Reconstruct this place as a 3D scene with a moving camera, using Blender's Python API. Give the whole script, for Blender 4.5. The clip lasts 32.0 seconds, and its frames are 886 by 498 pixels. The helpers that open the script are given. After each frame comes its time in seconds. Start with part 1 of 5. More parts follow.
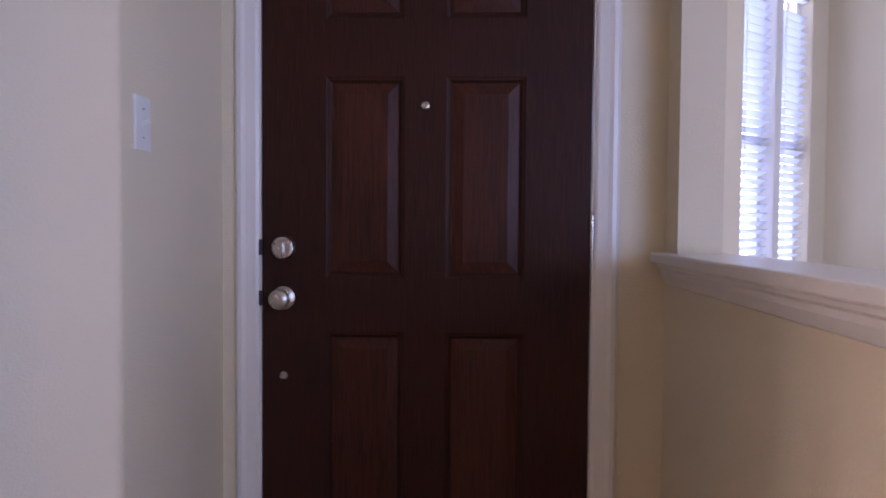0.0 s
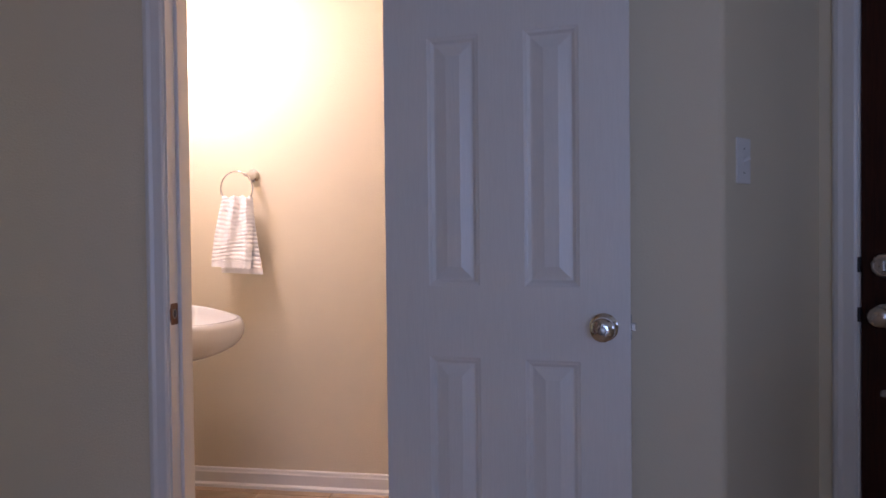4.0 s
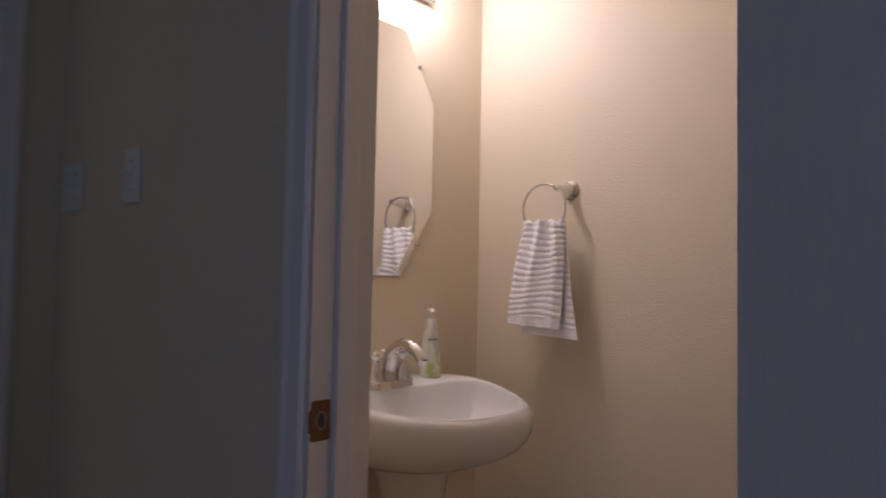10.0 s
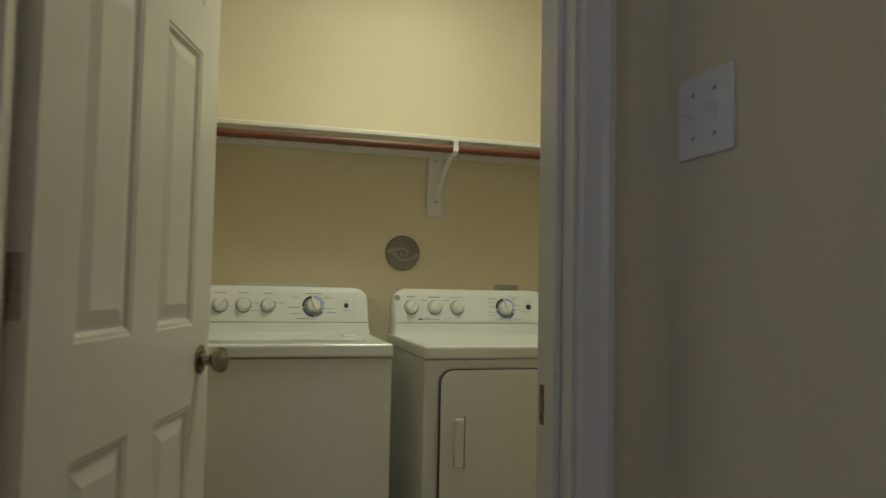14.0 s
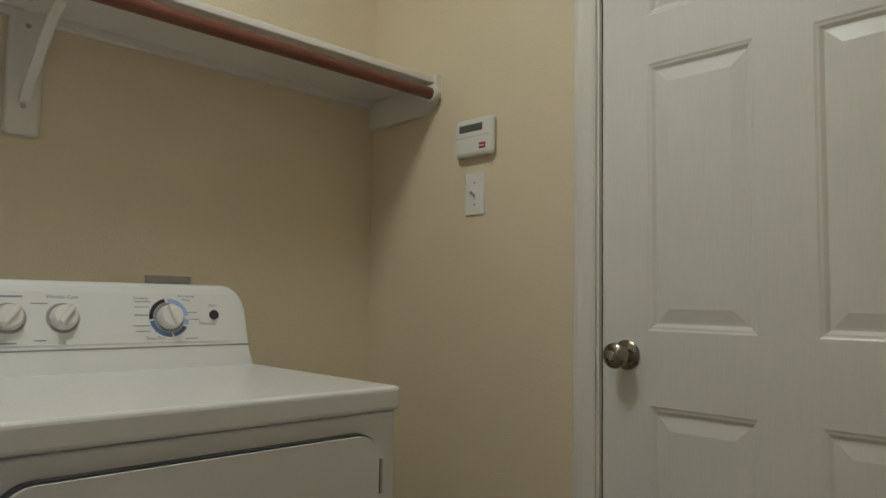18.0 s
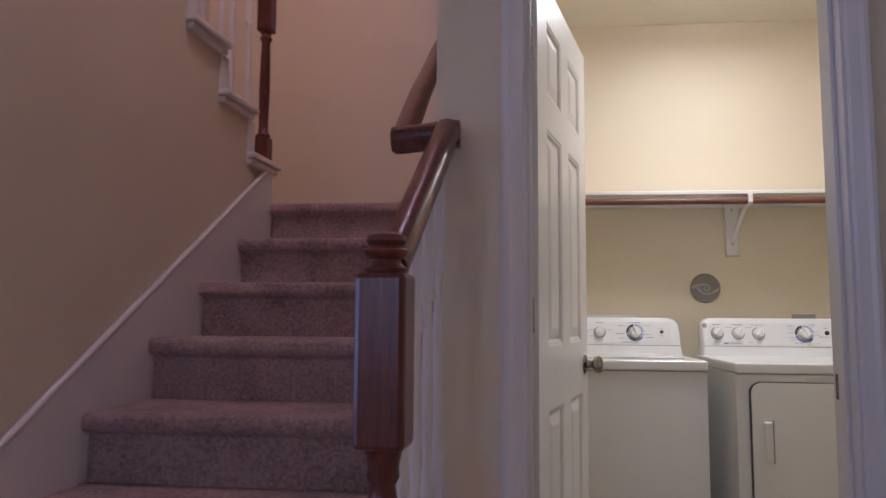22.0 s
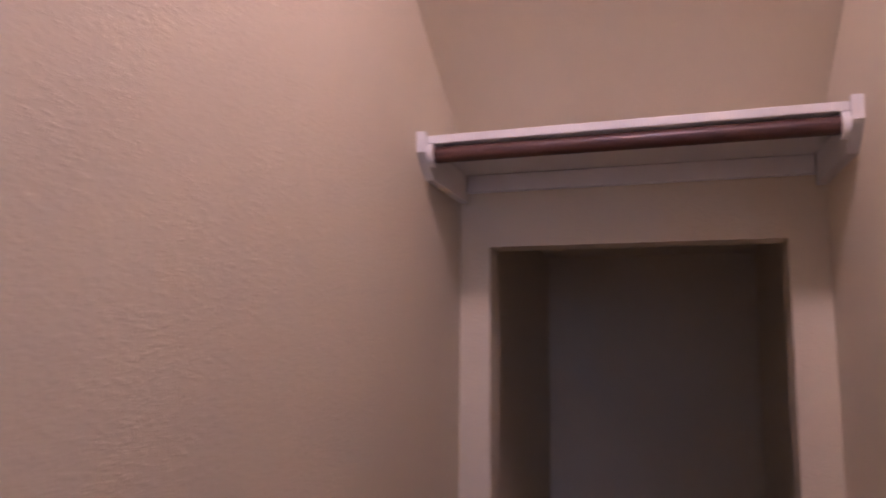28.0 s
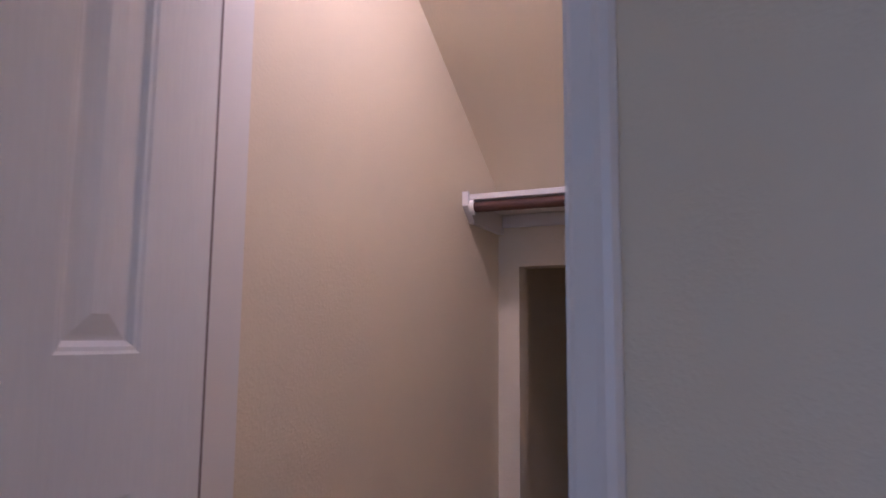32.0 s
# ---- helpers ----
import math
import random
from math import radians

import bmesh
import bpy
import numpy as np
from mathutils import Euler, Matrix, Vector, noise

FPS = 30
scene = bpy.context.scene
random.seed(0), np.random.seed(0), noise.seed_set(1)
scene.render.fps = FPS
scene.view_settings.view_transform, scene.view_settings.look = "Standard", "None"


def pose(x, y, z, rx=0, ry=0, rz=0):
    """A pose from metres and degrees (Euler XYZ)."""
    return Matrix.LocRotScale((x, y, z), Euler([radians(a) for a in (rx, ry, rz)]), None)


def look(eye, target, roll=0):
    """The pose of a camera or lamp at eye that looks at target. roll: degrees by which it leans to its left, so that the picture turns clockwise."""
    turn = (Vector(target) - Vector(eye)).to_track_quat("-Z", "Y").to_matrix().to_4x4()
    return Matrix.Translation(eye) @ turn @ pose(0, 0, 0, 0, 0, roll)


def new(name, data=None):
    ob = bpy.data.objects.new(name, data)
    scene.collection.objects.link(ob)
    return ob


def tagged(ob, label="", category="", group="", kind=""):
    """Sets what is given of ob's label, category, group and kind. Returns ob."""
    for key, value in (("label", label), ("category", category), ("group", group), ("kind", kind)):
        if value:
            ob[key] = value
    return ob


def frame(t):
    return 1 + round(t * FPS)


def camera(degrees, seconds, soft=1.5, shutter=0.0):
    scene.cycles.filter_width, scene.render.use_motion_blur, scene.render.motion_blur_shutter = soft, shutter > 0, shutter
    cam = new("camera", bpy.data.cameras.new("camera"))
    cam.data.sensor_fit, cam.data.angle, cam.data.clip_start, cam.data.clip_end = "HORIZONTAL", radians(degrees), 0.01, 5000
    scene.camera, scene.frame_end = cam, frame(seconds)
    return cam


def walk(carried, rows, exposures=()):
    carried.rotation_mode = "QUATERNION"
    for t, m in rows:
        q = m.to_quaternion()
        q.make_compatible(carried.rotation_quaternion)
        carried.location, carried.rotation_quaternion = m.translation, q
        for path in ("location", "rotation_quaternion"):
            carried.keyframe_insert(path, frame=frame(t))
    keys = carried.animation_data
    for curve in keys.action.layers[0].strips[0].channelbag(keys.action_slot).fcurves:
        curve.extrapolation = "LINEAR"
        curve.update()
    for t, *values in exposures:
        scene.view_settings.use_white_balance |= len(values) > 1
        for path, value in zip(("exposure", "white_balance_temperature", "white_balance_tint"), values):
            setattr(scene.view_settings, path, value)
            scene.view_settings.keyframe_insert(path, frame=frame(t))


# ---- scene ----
cam = camera(64.8, 32.0, 1.5, 0.4)
PATH = [
    (0, (0.05, -0.004, 1.096), (1.638, -1.217, 1.027), 0.4),
    (0.5, (-0.125, -0.021, 1.124), (1.604, -1.024, 1.051), 0.4),
    (1, (-0.287, 0.001, 1.133), (1.567, -0.747, 1.069), 0.1),
    (1.5, (-0.456, -0.02, 1.133), (1.504, -0.417, 1.085), 0.0),
    (2, (-0.602, -0.017, 1.139), (1.397, -0.075, 1.105), -0.1),
    (2.5, (-0.679, 0.03, 1.157), (1.316, 0.17, 1.123), -0.1),
    (4.5, (0.047, 0.091, 1.116), (2.015, 0.448, 1.094), -0.1),
    (5, (0.366, 0.184, 1.123), (2.322, 0.602, 1.131), 0.9),
    (5.5, (0.645, 0.249, 1.114), (2.567, 0.800, 1.150), 0.6),
    (6, (0.968, 0.347, 1.130), (2.835, 1.064, 1.160), 0.4),
    (6.5, (1.223, 0.516, 1.091), (3.027, 1.377, 1.155), 1.0),
    (7, (1.415, 0.632, 1.071), (3.138, 1.644, 1.137), 1.1),
    (7.5, (1.503, 0.701, 1.044), (3.176, 1.795, 1.117), 1.2),
    (8, (1.544, 0.73, 1.04), (3.196, 1.856, 1.121), 1.2),
    (8.5, (1.507, 0.712, 1.048), (3.152, 1.846, 1.133), 1.3),
    (9, (1.325, 0.609, 1.065), (2.947, 1.775, 1.16), 1.4),
    (9.5, (1.113, 0.5, 1.091), (2.71, 1.699, 1.196), 1.6),
    (10, (0.9, 0.296, 1.124), (2.386, 1.631, 1.217), 1.1),
    (10.5, (0.764, 0.157, 1.133), (2.031, 1.701, 1.246), 1.3),
    (11, (0.605, 0.023, 1.143), (1.659, 1.719, 1.259), 1.4),
    (11.5, (0.55, -0.038, 1.153), (1.392, 1.772, 1.265), 1.2),
    (12, (0.546, -0.005, 1.14), (1.224, 1.873, 1.248), 1.2),
    (12.5, (0.633, 0.192, 1.127), (1.264, 2.087, 1.233), 1.2),
    (13, (0.751, 0.508, 1.136), (1.333, 2.419, 1.237), 1.2),
    (13.5, (0.848, 0.878, 1.114), (1.38, 2.803, 1.216), 1.1),
    (15.5, (1.205, 2.145, 1.051), (2.061, 3.948, 1.174), 1.2),
    (16, (1.264, 2.318, 1.032), (2.333, 4.003, 1.163), 1.1),
    (16.5, (1.371, 2.433, 1.038), (2.562, 4.033, 1.173), 1.2),
    (17, (1.43, 2.508, 1.039), (2.75, 4.004, 1.178), 1.2),
    (17.5, (1.42, 2.521, 1.045), (2.8, 3.962, 1.185), 1.0),
    (18, (1.361, 2.485, 1.047), (2.748, 3.918, 1.195), 1.0),
    (18.5, (1.204, 2.378, 1.053), (2.47, 3.92, 1.201), 0.9),
    (19, (1.113, 2.18, 1.058), (2.079, 3.925, 1.199), 0.9),
    (19.5, (1.062, 1.922, 1.05), (1.695, 3.813, 1.208), 0.6),
    (20, (1.021, 1.627, 1.064), (1.463, 3.572, 1.214), 0.7),
    (20.5, (0.894, 1.33, 1.11), (1.257, 3.292, 1.24), 1.1),
    (21, (0.804, 1.024, 1.063), (0.972, 3.009, 1.241), 0.2),
    (21.5, (0.711, 0.725, 1.067), (0.613, 2.714, 1.252), 0.4),
    (22, (0.626, 0.455, 1.078), (0.415, 2.435, 1.267), 0.4),
    (22.5, (0.64, 0.272, 1.075), (0.286, 2.231, 1.269), 0.2),
    (23, (0.691, 0.124, 1.075), (0.124, 2.032, 1.265), 0.1),
    (23.5, (0.743, -0.018, 1.07), (-0.088, 1.79, 1.268), 0.2),
    (24, (0.638, -0.063, 1.074), (-0.448, 1.605, 1.27), 0.1),
    (24.5, (0.558, -0.038, 1.076), (-0.778, 1.439, 1.261), 0.1),
    (26.5, (-0.482, 0.782, 1.049), (-1.989, 2.075, 1.281), 0.3),
    (27, (-0.862, 0.931, 1.065), (-2.178, 2.419, 1.297), 0.8),
    (27.5, (-1.023, 1.215, 1.082), (-2.010, 2.940, 1.300), 1.6),
    (28, (-1.131, 1.430, 1.076), (-1.624, 3.352, 1.326), 0.5),
    (28.5, (-1.143, 1.575, 1.070), (-1.294, 3.555, 1.307), 0.4),
    (29, (-1.145, 1.636, 1.040), (-1.120, 3.628, 1.218), 0.2),
    (29.5, (-1.149, 1.651, 1.028), (-1.025, 3.639, 1.201), 0.0),
    (30, (-1.151, 1.626, 1.029), (-0.995, 3.611, 1.210), 0.1),
    (30.5, (-1.131, 1.506, 1.045), (-1.088, 3.494, 1.262), 0.3),
    (31, (-1.201, 1.322, 1.062), (-1.407, 3.297, 1.302), -0.5),
    (31.5, (-1.062, 1.062, 1.063), (-1.564, 2.982, 1.314), 0.0),
    (32, (-0.849, 0.808, 1.060), (-1.555, 2.663, 1.305), 0.5),
]
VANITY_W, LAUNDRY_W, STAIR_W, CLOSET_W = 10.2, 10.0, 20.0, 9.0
WEST_W, SOUTH_W, FRONT_W = 50.0, 8.0, 6.0
EXPOSURES = [(0, 1.42, 5600, 40), (1.0, 1.12, 5250, 32), (2.0, 0.8, 5400, 34), (2.5, 0.62, 5400, 32), (4.5, -0.35, 5400, 33), (5, -0.65, 5450, 32), (6, -1.12, 5450, 30), (7, -1.48, 5250, 32), (9, -1.58, 5250, 32),
             (10.5, -1.36, 5000, 23), (12, -1.0, 5350, 17), (13, -0.47, 5850, 14), (13.5, -0.35, 5900, 12), (15.5, -0.25, 5450, 13), (18.2, -0.30, 5250, 28), (19, -0.30, 5200, 28), (20.5, 0.05, 5200, 36), (22, 0.45, 5150, 43), (23, 0.55, 5000, 45), (24.5, 0.72, 5150, 56),
             (26.5, 0.45, 5150, 52), (27, 0.42, 5100, 48), (28, 0.58, 5100, 46), (29, 0.92, 5050, 46), (30, 0.98, 5000, 43), (31, 0.74, 4800, 37), (32, 0.52, 4750, 35)]
walk(cam, [(t, look(eye, target, roll)) for t, eye, target, roll in PATH], EXPOSURES)

# ---- plan (metres) ----
CEIL = 2.74
DOOR_H = 2.03
J = 0.017                     # room for a jamb in an opening
WT = 0.12                     # wall thickness
HX = 1.54                     # hall face of the wall to the powder room
BX0, BX1 = HX + WT, 2.713     # powder room
BY0, BY1 = -0.12, 1.765
BD0, BD1 = 0.505, 1.130       # powder room doorway
LY = 2.14                     # hall face of the laundry wall
LD0, LD1 = 0.652, 1.388       # laundry doorway
LX0, LX1 = 0.547, 2.727       # laundry room
LYB = 4.228
GD0, GD1 = 2.573, 3.383       # door in the laundry's side wall
LCEIL = 2.66                  # laundry ceiling
SX1 = 0.427                   # stair side of the wall to the laundry
RISE, RUN, NOSE0 = 0.1992, 0.3085, 1.4185
ZONE = pose(-0.667, 1.58, 0, 0, 0, -3.5)   # corner between closet wall and stair wall; x along the closet wall, y up the stairs
CD0, CD1 = -0.900, -0.334     # closet doorway, in that frame
CX0, CX1 = -0.924, -0.134     # closet
CORNER, KY = -0.83, -0.70      # end of the closet's side wall, corridor wall beyond it
KD0, KD1 = -1.99, -1.38       # door in the corridor wall
CYB = 1.4165                   # closet back wall
FDE = Vector((0.637, 0.771, 0))            # along the front door, hinge to latch
FDN = Vector((0.771, -0.637, 0))           # out through the front door
FDH = Vector((1.331, -1.493, 0))           # hinge edge of the front door
FRONT = Matrix(((0.637, -0.771, 0, 1.331), (0.771, 0.637, 0, -1.493), (0, 0, 1, 0), (0, 0, 0, 1)))  # x to the latch, y into the hall

# ---- world and lights ----
world = bpy.data.worlds.new("world")
scene.world = world
world.use_nodes = True
nt = world.node_tree
sky = nt.nodes.new("ShaderNodeTexSky")
sky.sky_type, sky.sun_disc = "NISHITA", False
sky.sun_elevation, sky.sun_rotation = radians(38), radians(70)
nt.links.new(sky.outputs[0], nt.nodes["Background"].inputs[0])
nt.nodes["Background"].inputs[1].default_value = 0.12


def lamp(name, kind, power, color, m, size=0.1, size_y=None):
    data = bpy.data.lights.new(name, kind)
    data.energy, data.color = power, color
    if kind == "AREA":
        data.size = size
        if size_y:
            data.shape, data.size_y = "RECTANGLE", size_y
    elif kind == "POINT":
        data.shadow_soft_size = size
    elif kind == "SUN":
        data.angle = size
    ob = new(name, data)
    ob.matrix_world = m
    return ob


COOL = (0.52, 0.71, 1.0)
lamp("west_window_light", "AREA", WEST_W, COOL, pose(-5.05, -0.80, 1.35, 0, -90, 0), 2.4, 2.5)
# the south lamp is fill from an unseen, added opening
lamp("south_fill_light", "AREA", SOUTH_W, (0.80, 0.86, 1.0), look((-0.6, -4.05, 1.45), (-0.6, 0, 1.3)), 2.6, 1.7)
lamp("front_window_light", "AREA", FRONT_W, (0.72, 0.82, 1.0), look((2.04, -3.61, 1.55), (0, -3.61, 1.55)), 0.66, 1.6)
lamp("sun", "SUN", 2.5, (1.0, 0.95, 0.88), pose(0, 0, 8, 52, 0, 110), radians(0.6))

# ---- materials ----


def nodes_of(name):
    mat = bpy.data.materials.new(name)
    mat.use_nodes = True
    t = mat.node_tree
    return mat, t, t.nodes["Principled BSDF"], t.nodes.new("ShaderNodeTexCoord")


def add(t, kind, **values):
    n = t.nodes.new(kind)
    for key, value in values.items():
        n.inputs[key.replace("_", " ")].default_value = value
    return n


def ramp(t, source, low, high, a, b):
    r = t.nodes.new("ShaderNodeValToRGB")
    r.color_ramp.elements[0].position, r.color_ramp.elements[1].position = low, high
    r.color_ramp.elements[0].color, r.color_ramp.elements[1].color = (*a, 1), (*b, 1)
    t.links.new(source, r.inputs[0])
    return r.outputs[0]


def paint(name, color, rough=0.6, grain=90.0, bump=0.15, stain=0.06, detail=3.0, dist=0.002):
    """Painted surface: faint large stains, fine orange-peel relief."""
    mat, t, b, co = nodes_of(name)
    big = add(t, "ShaderNodeTexNoise", Scale=1.3, Detail=4.0)
    fine = add(t, "ShaderNodeTexNoise", Scale=grain, Detail=detail, Roughness=0.55)
    t.links.new(co.outputs["Object"], big.inputs["Vector"])
    t.links.new(co.outputs["Object"], fine.inputs["Vector"])
    lo = tuple(c * (1 - stain) for c in color)
    hi = tuple(min(1, c * (1 + stain * 0.5)) for c in color)
    t.links.new(ramp(t, big.outputs["Fac"], 0.3, 0.7, lo, hi), b.inputs["Base Color"])
    rough_map = add(t, "ShaderNodeMapRange", To_Min=rough - 0.06, To_Max=rough + 0.06)
    t.links.new(fine.outputs["Fac"], rough_map.inputs["Value"])
    t.links.new(rough_map.outputs[0], b.inputs["Roughness"])
    bp = add(t, "ShaderNodeBump", Strength=bump, Distance=dist)
    t.links.new(fine.outputs["Fac"], bp.inputs["Height"])
    t.links.new(bp.outputs[0], b.inputs["Normal"])
    return mat


def wood(name, dark, light, rough=0.3, stretch=(14, 14, 1.0), coat=0.4, bump=0.1, scale=6.0, spec=0.5):
    mat, t, b, co = nodes_of(name)
    mp = t.nodes.new("ShaderNodeMapping")
    mp.inputs["Scale"].default_value = stretch
    t.links.new(co.outputs["Object"], mp.inputs["Vector"])
    n1 = add(t, "ShaderNodeTexNoise", Scale=scale, Detail=8.0, Roughness=0.65, Distortion=0.6)
    n2 = add(t, "ShaderNodeTexNoise", Scale=1.7, Detail=2.0)
    t.links.new(mp.outputs[0], n1.inputs["Vector"])
    t.links.new(co.outputs["Object"], n2.inputs["Vector"])
    mix = t.nodes.new("ShaderNodeMath")
    mix.operation = "MULTIPLY_ADD"
    mix.inputs[1].default_value = 0.35
    t.links.new(n2.outputs["Fac"], mix.inputs[0])
    t.links.new(n1.outputs["Fac"], mix.inputs[2])
    t.links.new(ramp(t, mix.outputs[0], 0.45, 0.85, dark, light), b.inputs["Base Color"])
    b.inputs["Roughness"].default_value = rough
    b.inputs["Specular IOR Level"].default_value = spec
    b.inputs["Coat Weight"].default_value = coat
    b.inputs["Coat Roughness"].default_value = 0.12
    bp = add(t, "ShaderNodeBump", Strength=bump, Distance=0.001)
    t.links.new(n1.outputs["Fac"], bp.inputs["Height"])
    t.links.new(bp.outputs[0], b.inputs["Normal"])
    return mat


def metal(name, color, rough):
    mat, t, b, co = nodes_of(name)
    n = add(t, "ShaderNodeTexNoise", Scale=60.0, Detail=3.0)
    t.links.new(co.outputs["Object"], n.inputs["Vector"])
    mr = add(t, "ShaderNodeMapRange", To_Min=rough * 0.7, To_Max=rough * 1.4)
    t.links.new(n.outputs["Fac"], mr.inputs["Value"])
    t.links.new(mr.outputs[0], b.inputs["Roughness"])
    b.inputs["Base Color"].default_value = (*color, 1)
    b.inputs["Metallic"].default_value = 1.0
    return mat


def plain(name, color, rough=0.4, emit=0.0, emit_color=(1, 1, 1)):
    mat, t, b, co = nodes_of(name)
    b.inputs["Base Color"].default_value = (*color, 1)
    b.inputs["Roughness"].default_value = rough
    if emit:
        b.inputs["Emission Color"].default_value = (*emit_color, 1)
        b.inputs["Emission Strength"].default_value = emit
    return mat


def make_wall_paint(color):
    """Eggshell paint over a knock-down drywall texture: flattened, stringy islands over fine roller grain."""
    mat, t, b, co = nodes_of("wall_paint")
    big = add(t, "ShaderNodeTexNoise", Scale=1.1, Detail=4.0)
    isle = add(t, "ShaderNodeTexNoise", Scale=150.0, Detail=4.0, Roughness=0.55, Distortion=0.15)
    fine = add(t, "ShaderNodeTexNoise", Scale=420.0, Detail=2.0)
    for n in (big, isle, fine):
        t.links.new(co.outputs["Object"], n.inputs["Vector"])
    lo, hi = tuple(c * 0.955 for c in color), tuple(c * 1.02 for c in color)
    t.links.new(ramp(t, big.outputs["Fac"], 0.3, 0.7, lo, hi), b.inputs["Base Color"])
    flat = add(t, "ShaderNodeMapRange", From_Min=0.44, From_Max=0.66)
    flat.interpolation_type = "SMOOTHSTEP"
    t.links.new(isle.outputs["Fac"], flat.inputs["Value"])
    mix = t.nodes.new("ShaderNodeMath")
    mix.operation = "MULTIPLY_ADD"
    mix.inputs[1].default_value = 0.16
    t.links.new(fine.outputs["Fac"], mix.inputs[0])
    t.links.new(flat.outputs[0], mix.inputs[2])
    rough = add(t, "ShaderNodeMapRange", To_Min=0.50, To_Max=0.60)
    t.links.new(fine.outputs["Fac"], rough.inputs["Value"])
    t.links.new(rough.outputs[0], b.inputs["Roughness"])
    bp = add(t, "ShaderNodeBump", Strength=0.27, Distance=0.0016)
    t.links.new(mix.outputs[0], bp.inputs["Height"])
    t.links.new(bp.outputs[0], b.inputs["Normal"])
    return mat


WALL = make_wall_paint((0.75, 0.655, 0.472))
CEILING = paint("ceiling_paint", (0.80, 0.74, 0.60), 0.8, 90.0, 0.5, 0.04)
TRIM = paint("trim_enamel", (0.78, 0.75, 0.70), 0.32, 40.0, 0.04, 0.04)
GLOSSY = wood("gloss_door_enamel", (0.74, 0.72, 0.68), (0.80, 0.78, 0.74), 0.16, (60, 60, 2.0), 0.5, 0.12, 8.0)
DOORW = wood("door_enamel", (0.74, 0.72, 0.68), (0.80, 0.78, 0.74), 0.33, (60, 60, 2.0), 0.15, 0.35, 8.0)
MAHOG = wood("mahogany_stain", (0.012, 0.0030, 0.0016), (0.050, 0.0120, 0.0050), 0.50, (20, 20, 0.9), 0.0, 0.7, 9.0, 0.22)
MAHOG_PANEL = wood("mahogany_panel_stain", (0.017, 0.0042, 0.0020), (0.075, 0.0175, 0.0065), 0.44, (20, 20, 0.9), 0.0, 0.7, 9.0, 0.25)
AGED = metal("aged_nickel", (0.30, 0.265, 0.22), 0.26)
CHERRY = wood("cherry_varnish", (0.050, 0.012, 0.008), (0.17, 0.042, 0.024), 0.30, (14, 14, 1.2), 0.3, 0.08, 6.0, 0.35)
ROD = wood("stained_rod", (0.10, 0.034, 0.02), (0.20, 0.07, 0.04), 0.42, (1.5, 30, 30), 0.1, 0.15)
ROD_DARK = wood("dark_stained_rod", (0.040, 0.016, 0.011), (0.11, 0.045, 0.030), 0.45, (1.5, 30, 30), 0.1, 0.2)
CHROME = metal("chrome", (0.74, 0.74, 0.75), 0.045)
NICKEL = metal("satin_nickel", (0.52, 0.49, 0.45), 0.28)
STEEL = metal("dull_steel", (0.45, 0.43, 0.40), 0.35)
PORCELAIN = plain("porcelain", (0.80, 0.785, 0.76), 0.035)
APPLIANCE = paint("appliance_enamel", (0.80, 0.80, 0.78), 0.22, 200.0, 0.02, 0.02)
PLASTIC = plain("white_plastic", (0.78, 0.76, 0.72), 0.35)
GREY = plain("grey_plastic", (0.33, 0.33, 0.33), 0.4)
DARK = plain("dark_plastic", (0.03, 0.03, 0.035), 0.35)
BLUE = plain("blue_print", (0.13, 0.17, 0.42), 0.5)
PALEBLUE = plain("pale_blue_print", (0.38, 0.46, 0.75), 0.5)
INK = plain("grey_print", (0.30, 0.31, 0.36), 0.6)
CLEAR = plain("clear_plastic", (0.85, 0.85, 0.85), 0.15)


def make_carpet():
    mat, t, b, co = nodes_of("carpet")
    n1 = add(t, "ShaderNodeTexNoise", Scale=80.0, Detail=5.0, Roughness=0.8)
    n2 = add(t, "ShaderNodeTexNoise", Scale=6.0, Detail=5.0)
    for n in (n1, n2):
        t.links.new(co.outputs["Object"], n.inputs["Vector"])
    m = t.nodes.new("ShaderNodeMath")
    m.operation = "MULTIPLY_ADD"
    m.inputs[1].default_value = 0.4
    t.links.new(n2.outputs["Fac"], m.inputs[0])
    t.links.new(n1.outputs["Fac"], m.inputs[2])
    t.links.new(ramp(t, m.outputs[0], 0.52, 0.82, (0.27, 0.155, 0.125), (0.72, 0.50, 0.43)), b.inputs["Base Color"])
    b.inputs["Roughness"].default_value = 1.0
    b.inputs["Sheen Weight"].default_value = 0.3
    bp = add(t, "ShaderNodeBump", Strength=1.0, Distance=0.014)
    t.links.new(n1.outputs["Fac"], bp.inputs["Height"])
    t.links.new(bp.outputs[0], b.inputs["Normal"])
    return mat


def make_towel():
    mat, t, b, co = nodes_of("terry_cotton")
    n1 = add(t, "ShaderNodeTexNoise", Scale=430.0, Detail=3.0, Roughness=0.75)
    t.links.new(co.outputs["Object"], n1.inputs["Vector"])
    t.links.new(ramp(t, n1.outputs["Fac"], 0.3, 0.6, (0.90, 0.87, 0.85), (0.95, 0.93, 0.92)), b.inputs["Base Color"])
    b.inputs["Roughness"].default_value = 1.0
    b.inputs["Sheen Weight"].default_value = 0.25
    bp = add(t, "ShaderNodeBump", Strength=0.8, Distance=0.002)
    t.links.new(n1.outputs["Fac"], bp.inputs["Height"])
    t.links.new(bp.outputs[0], b.inputs["Normal"])
    return mat


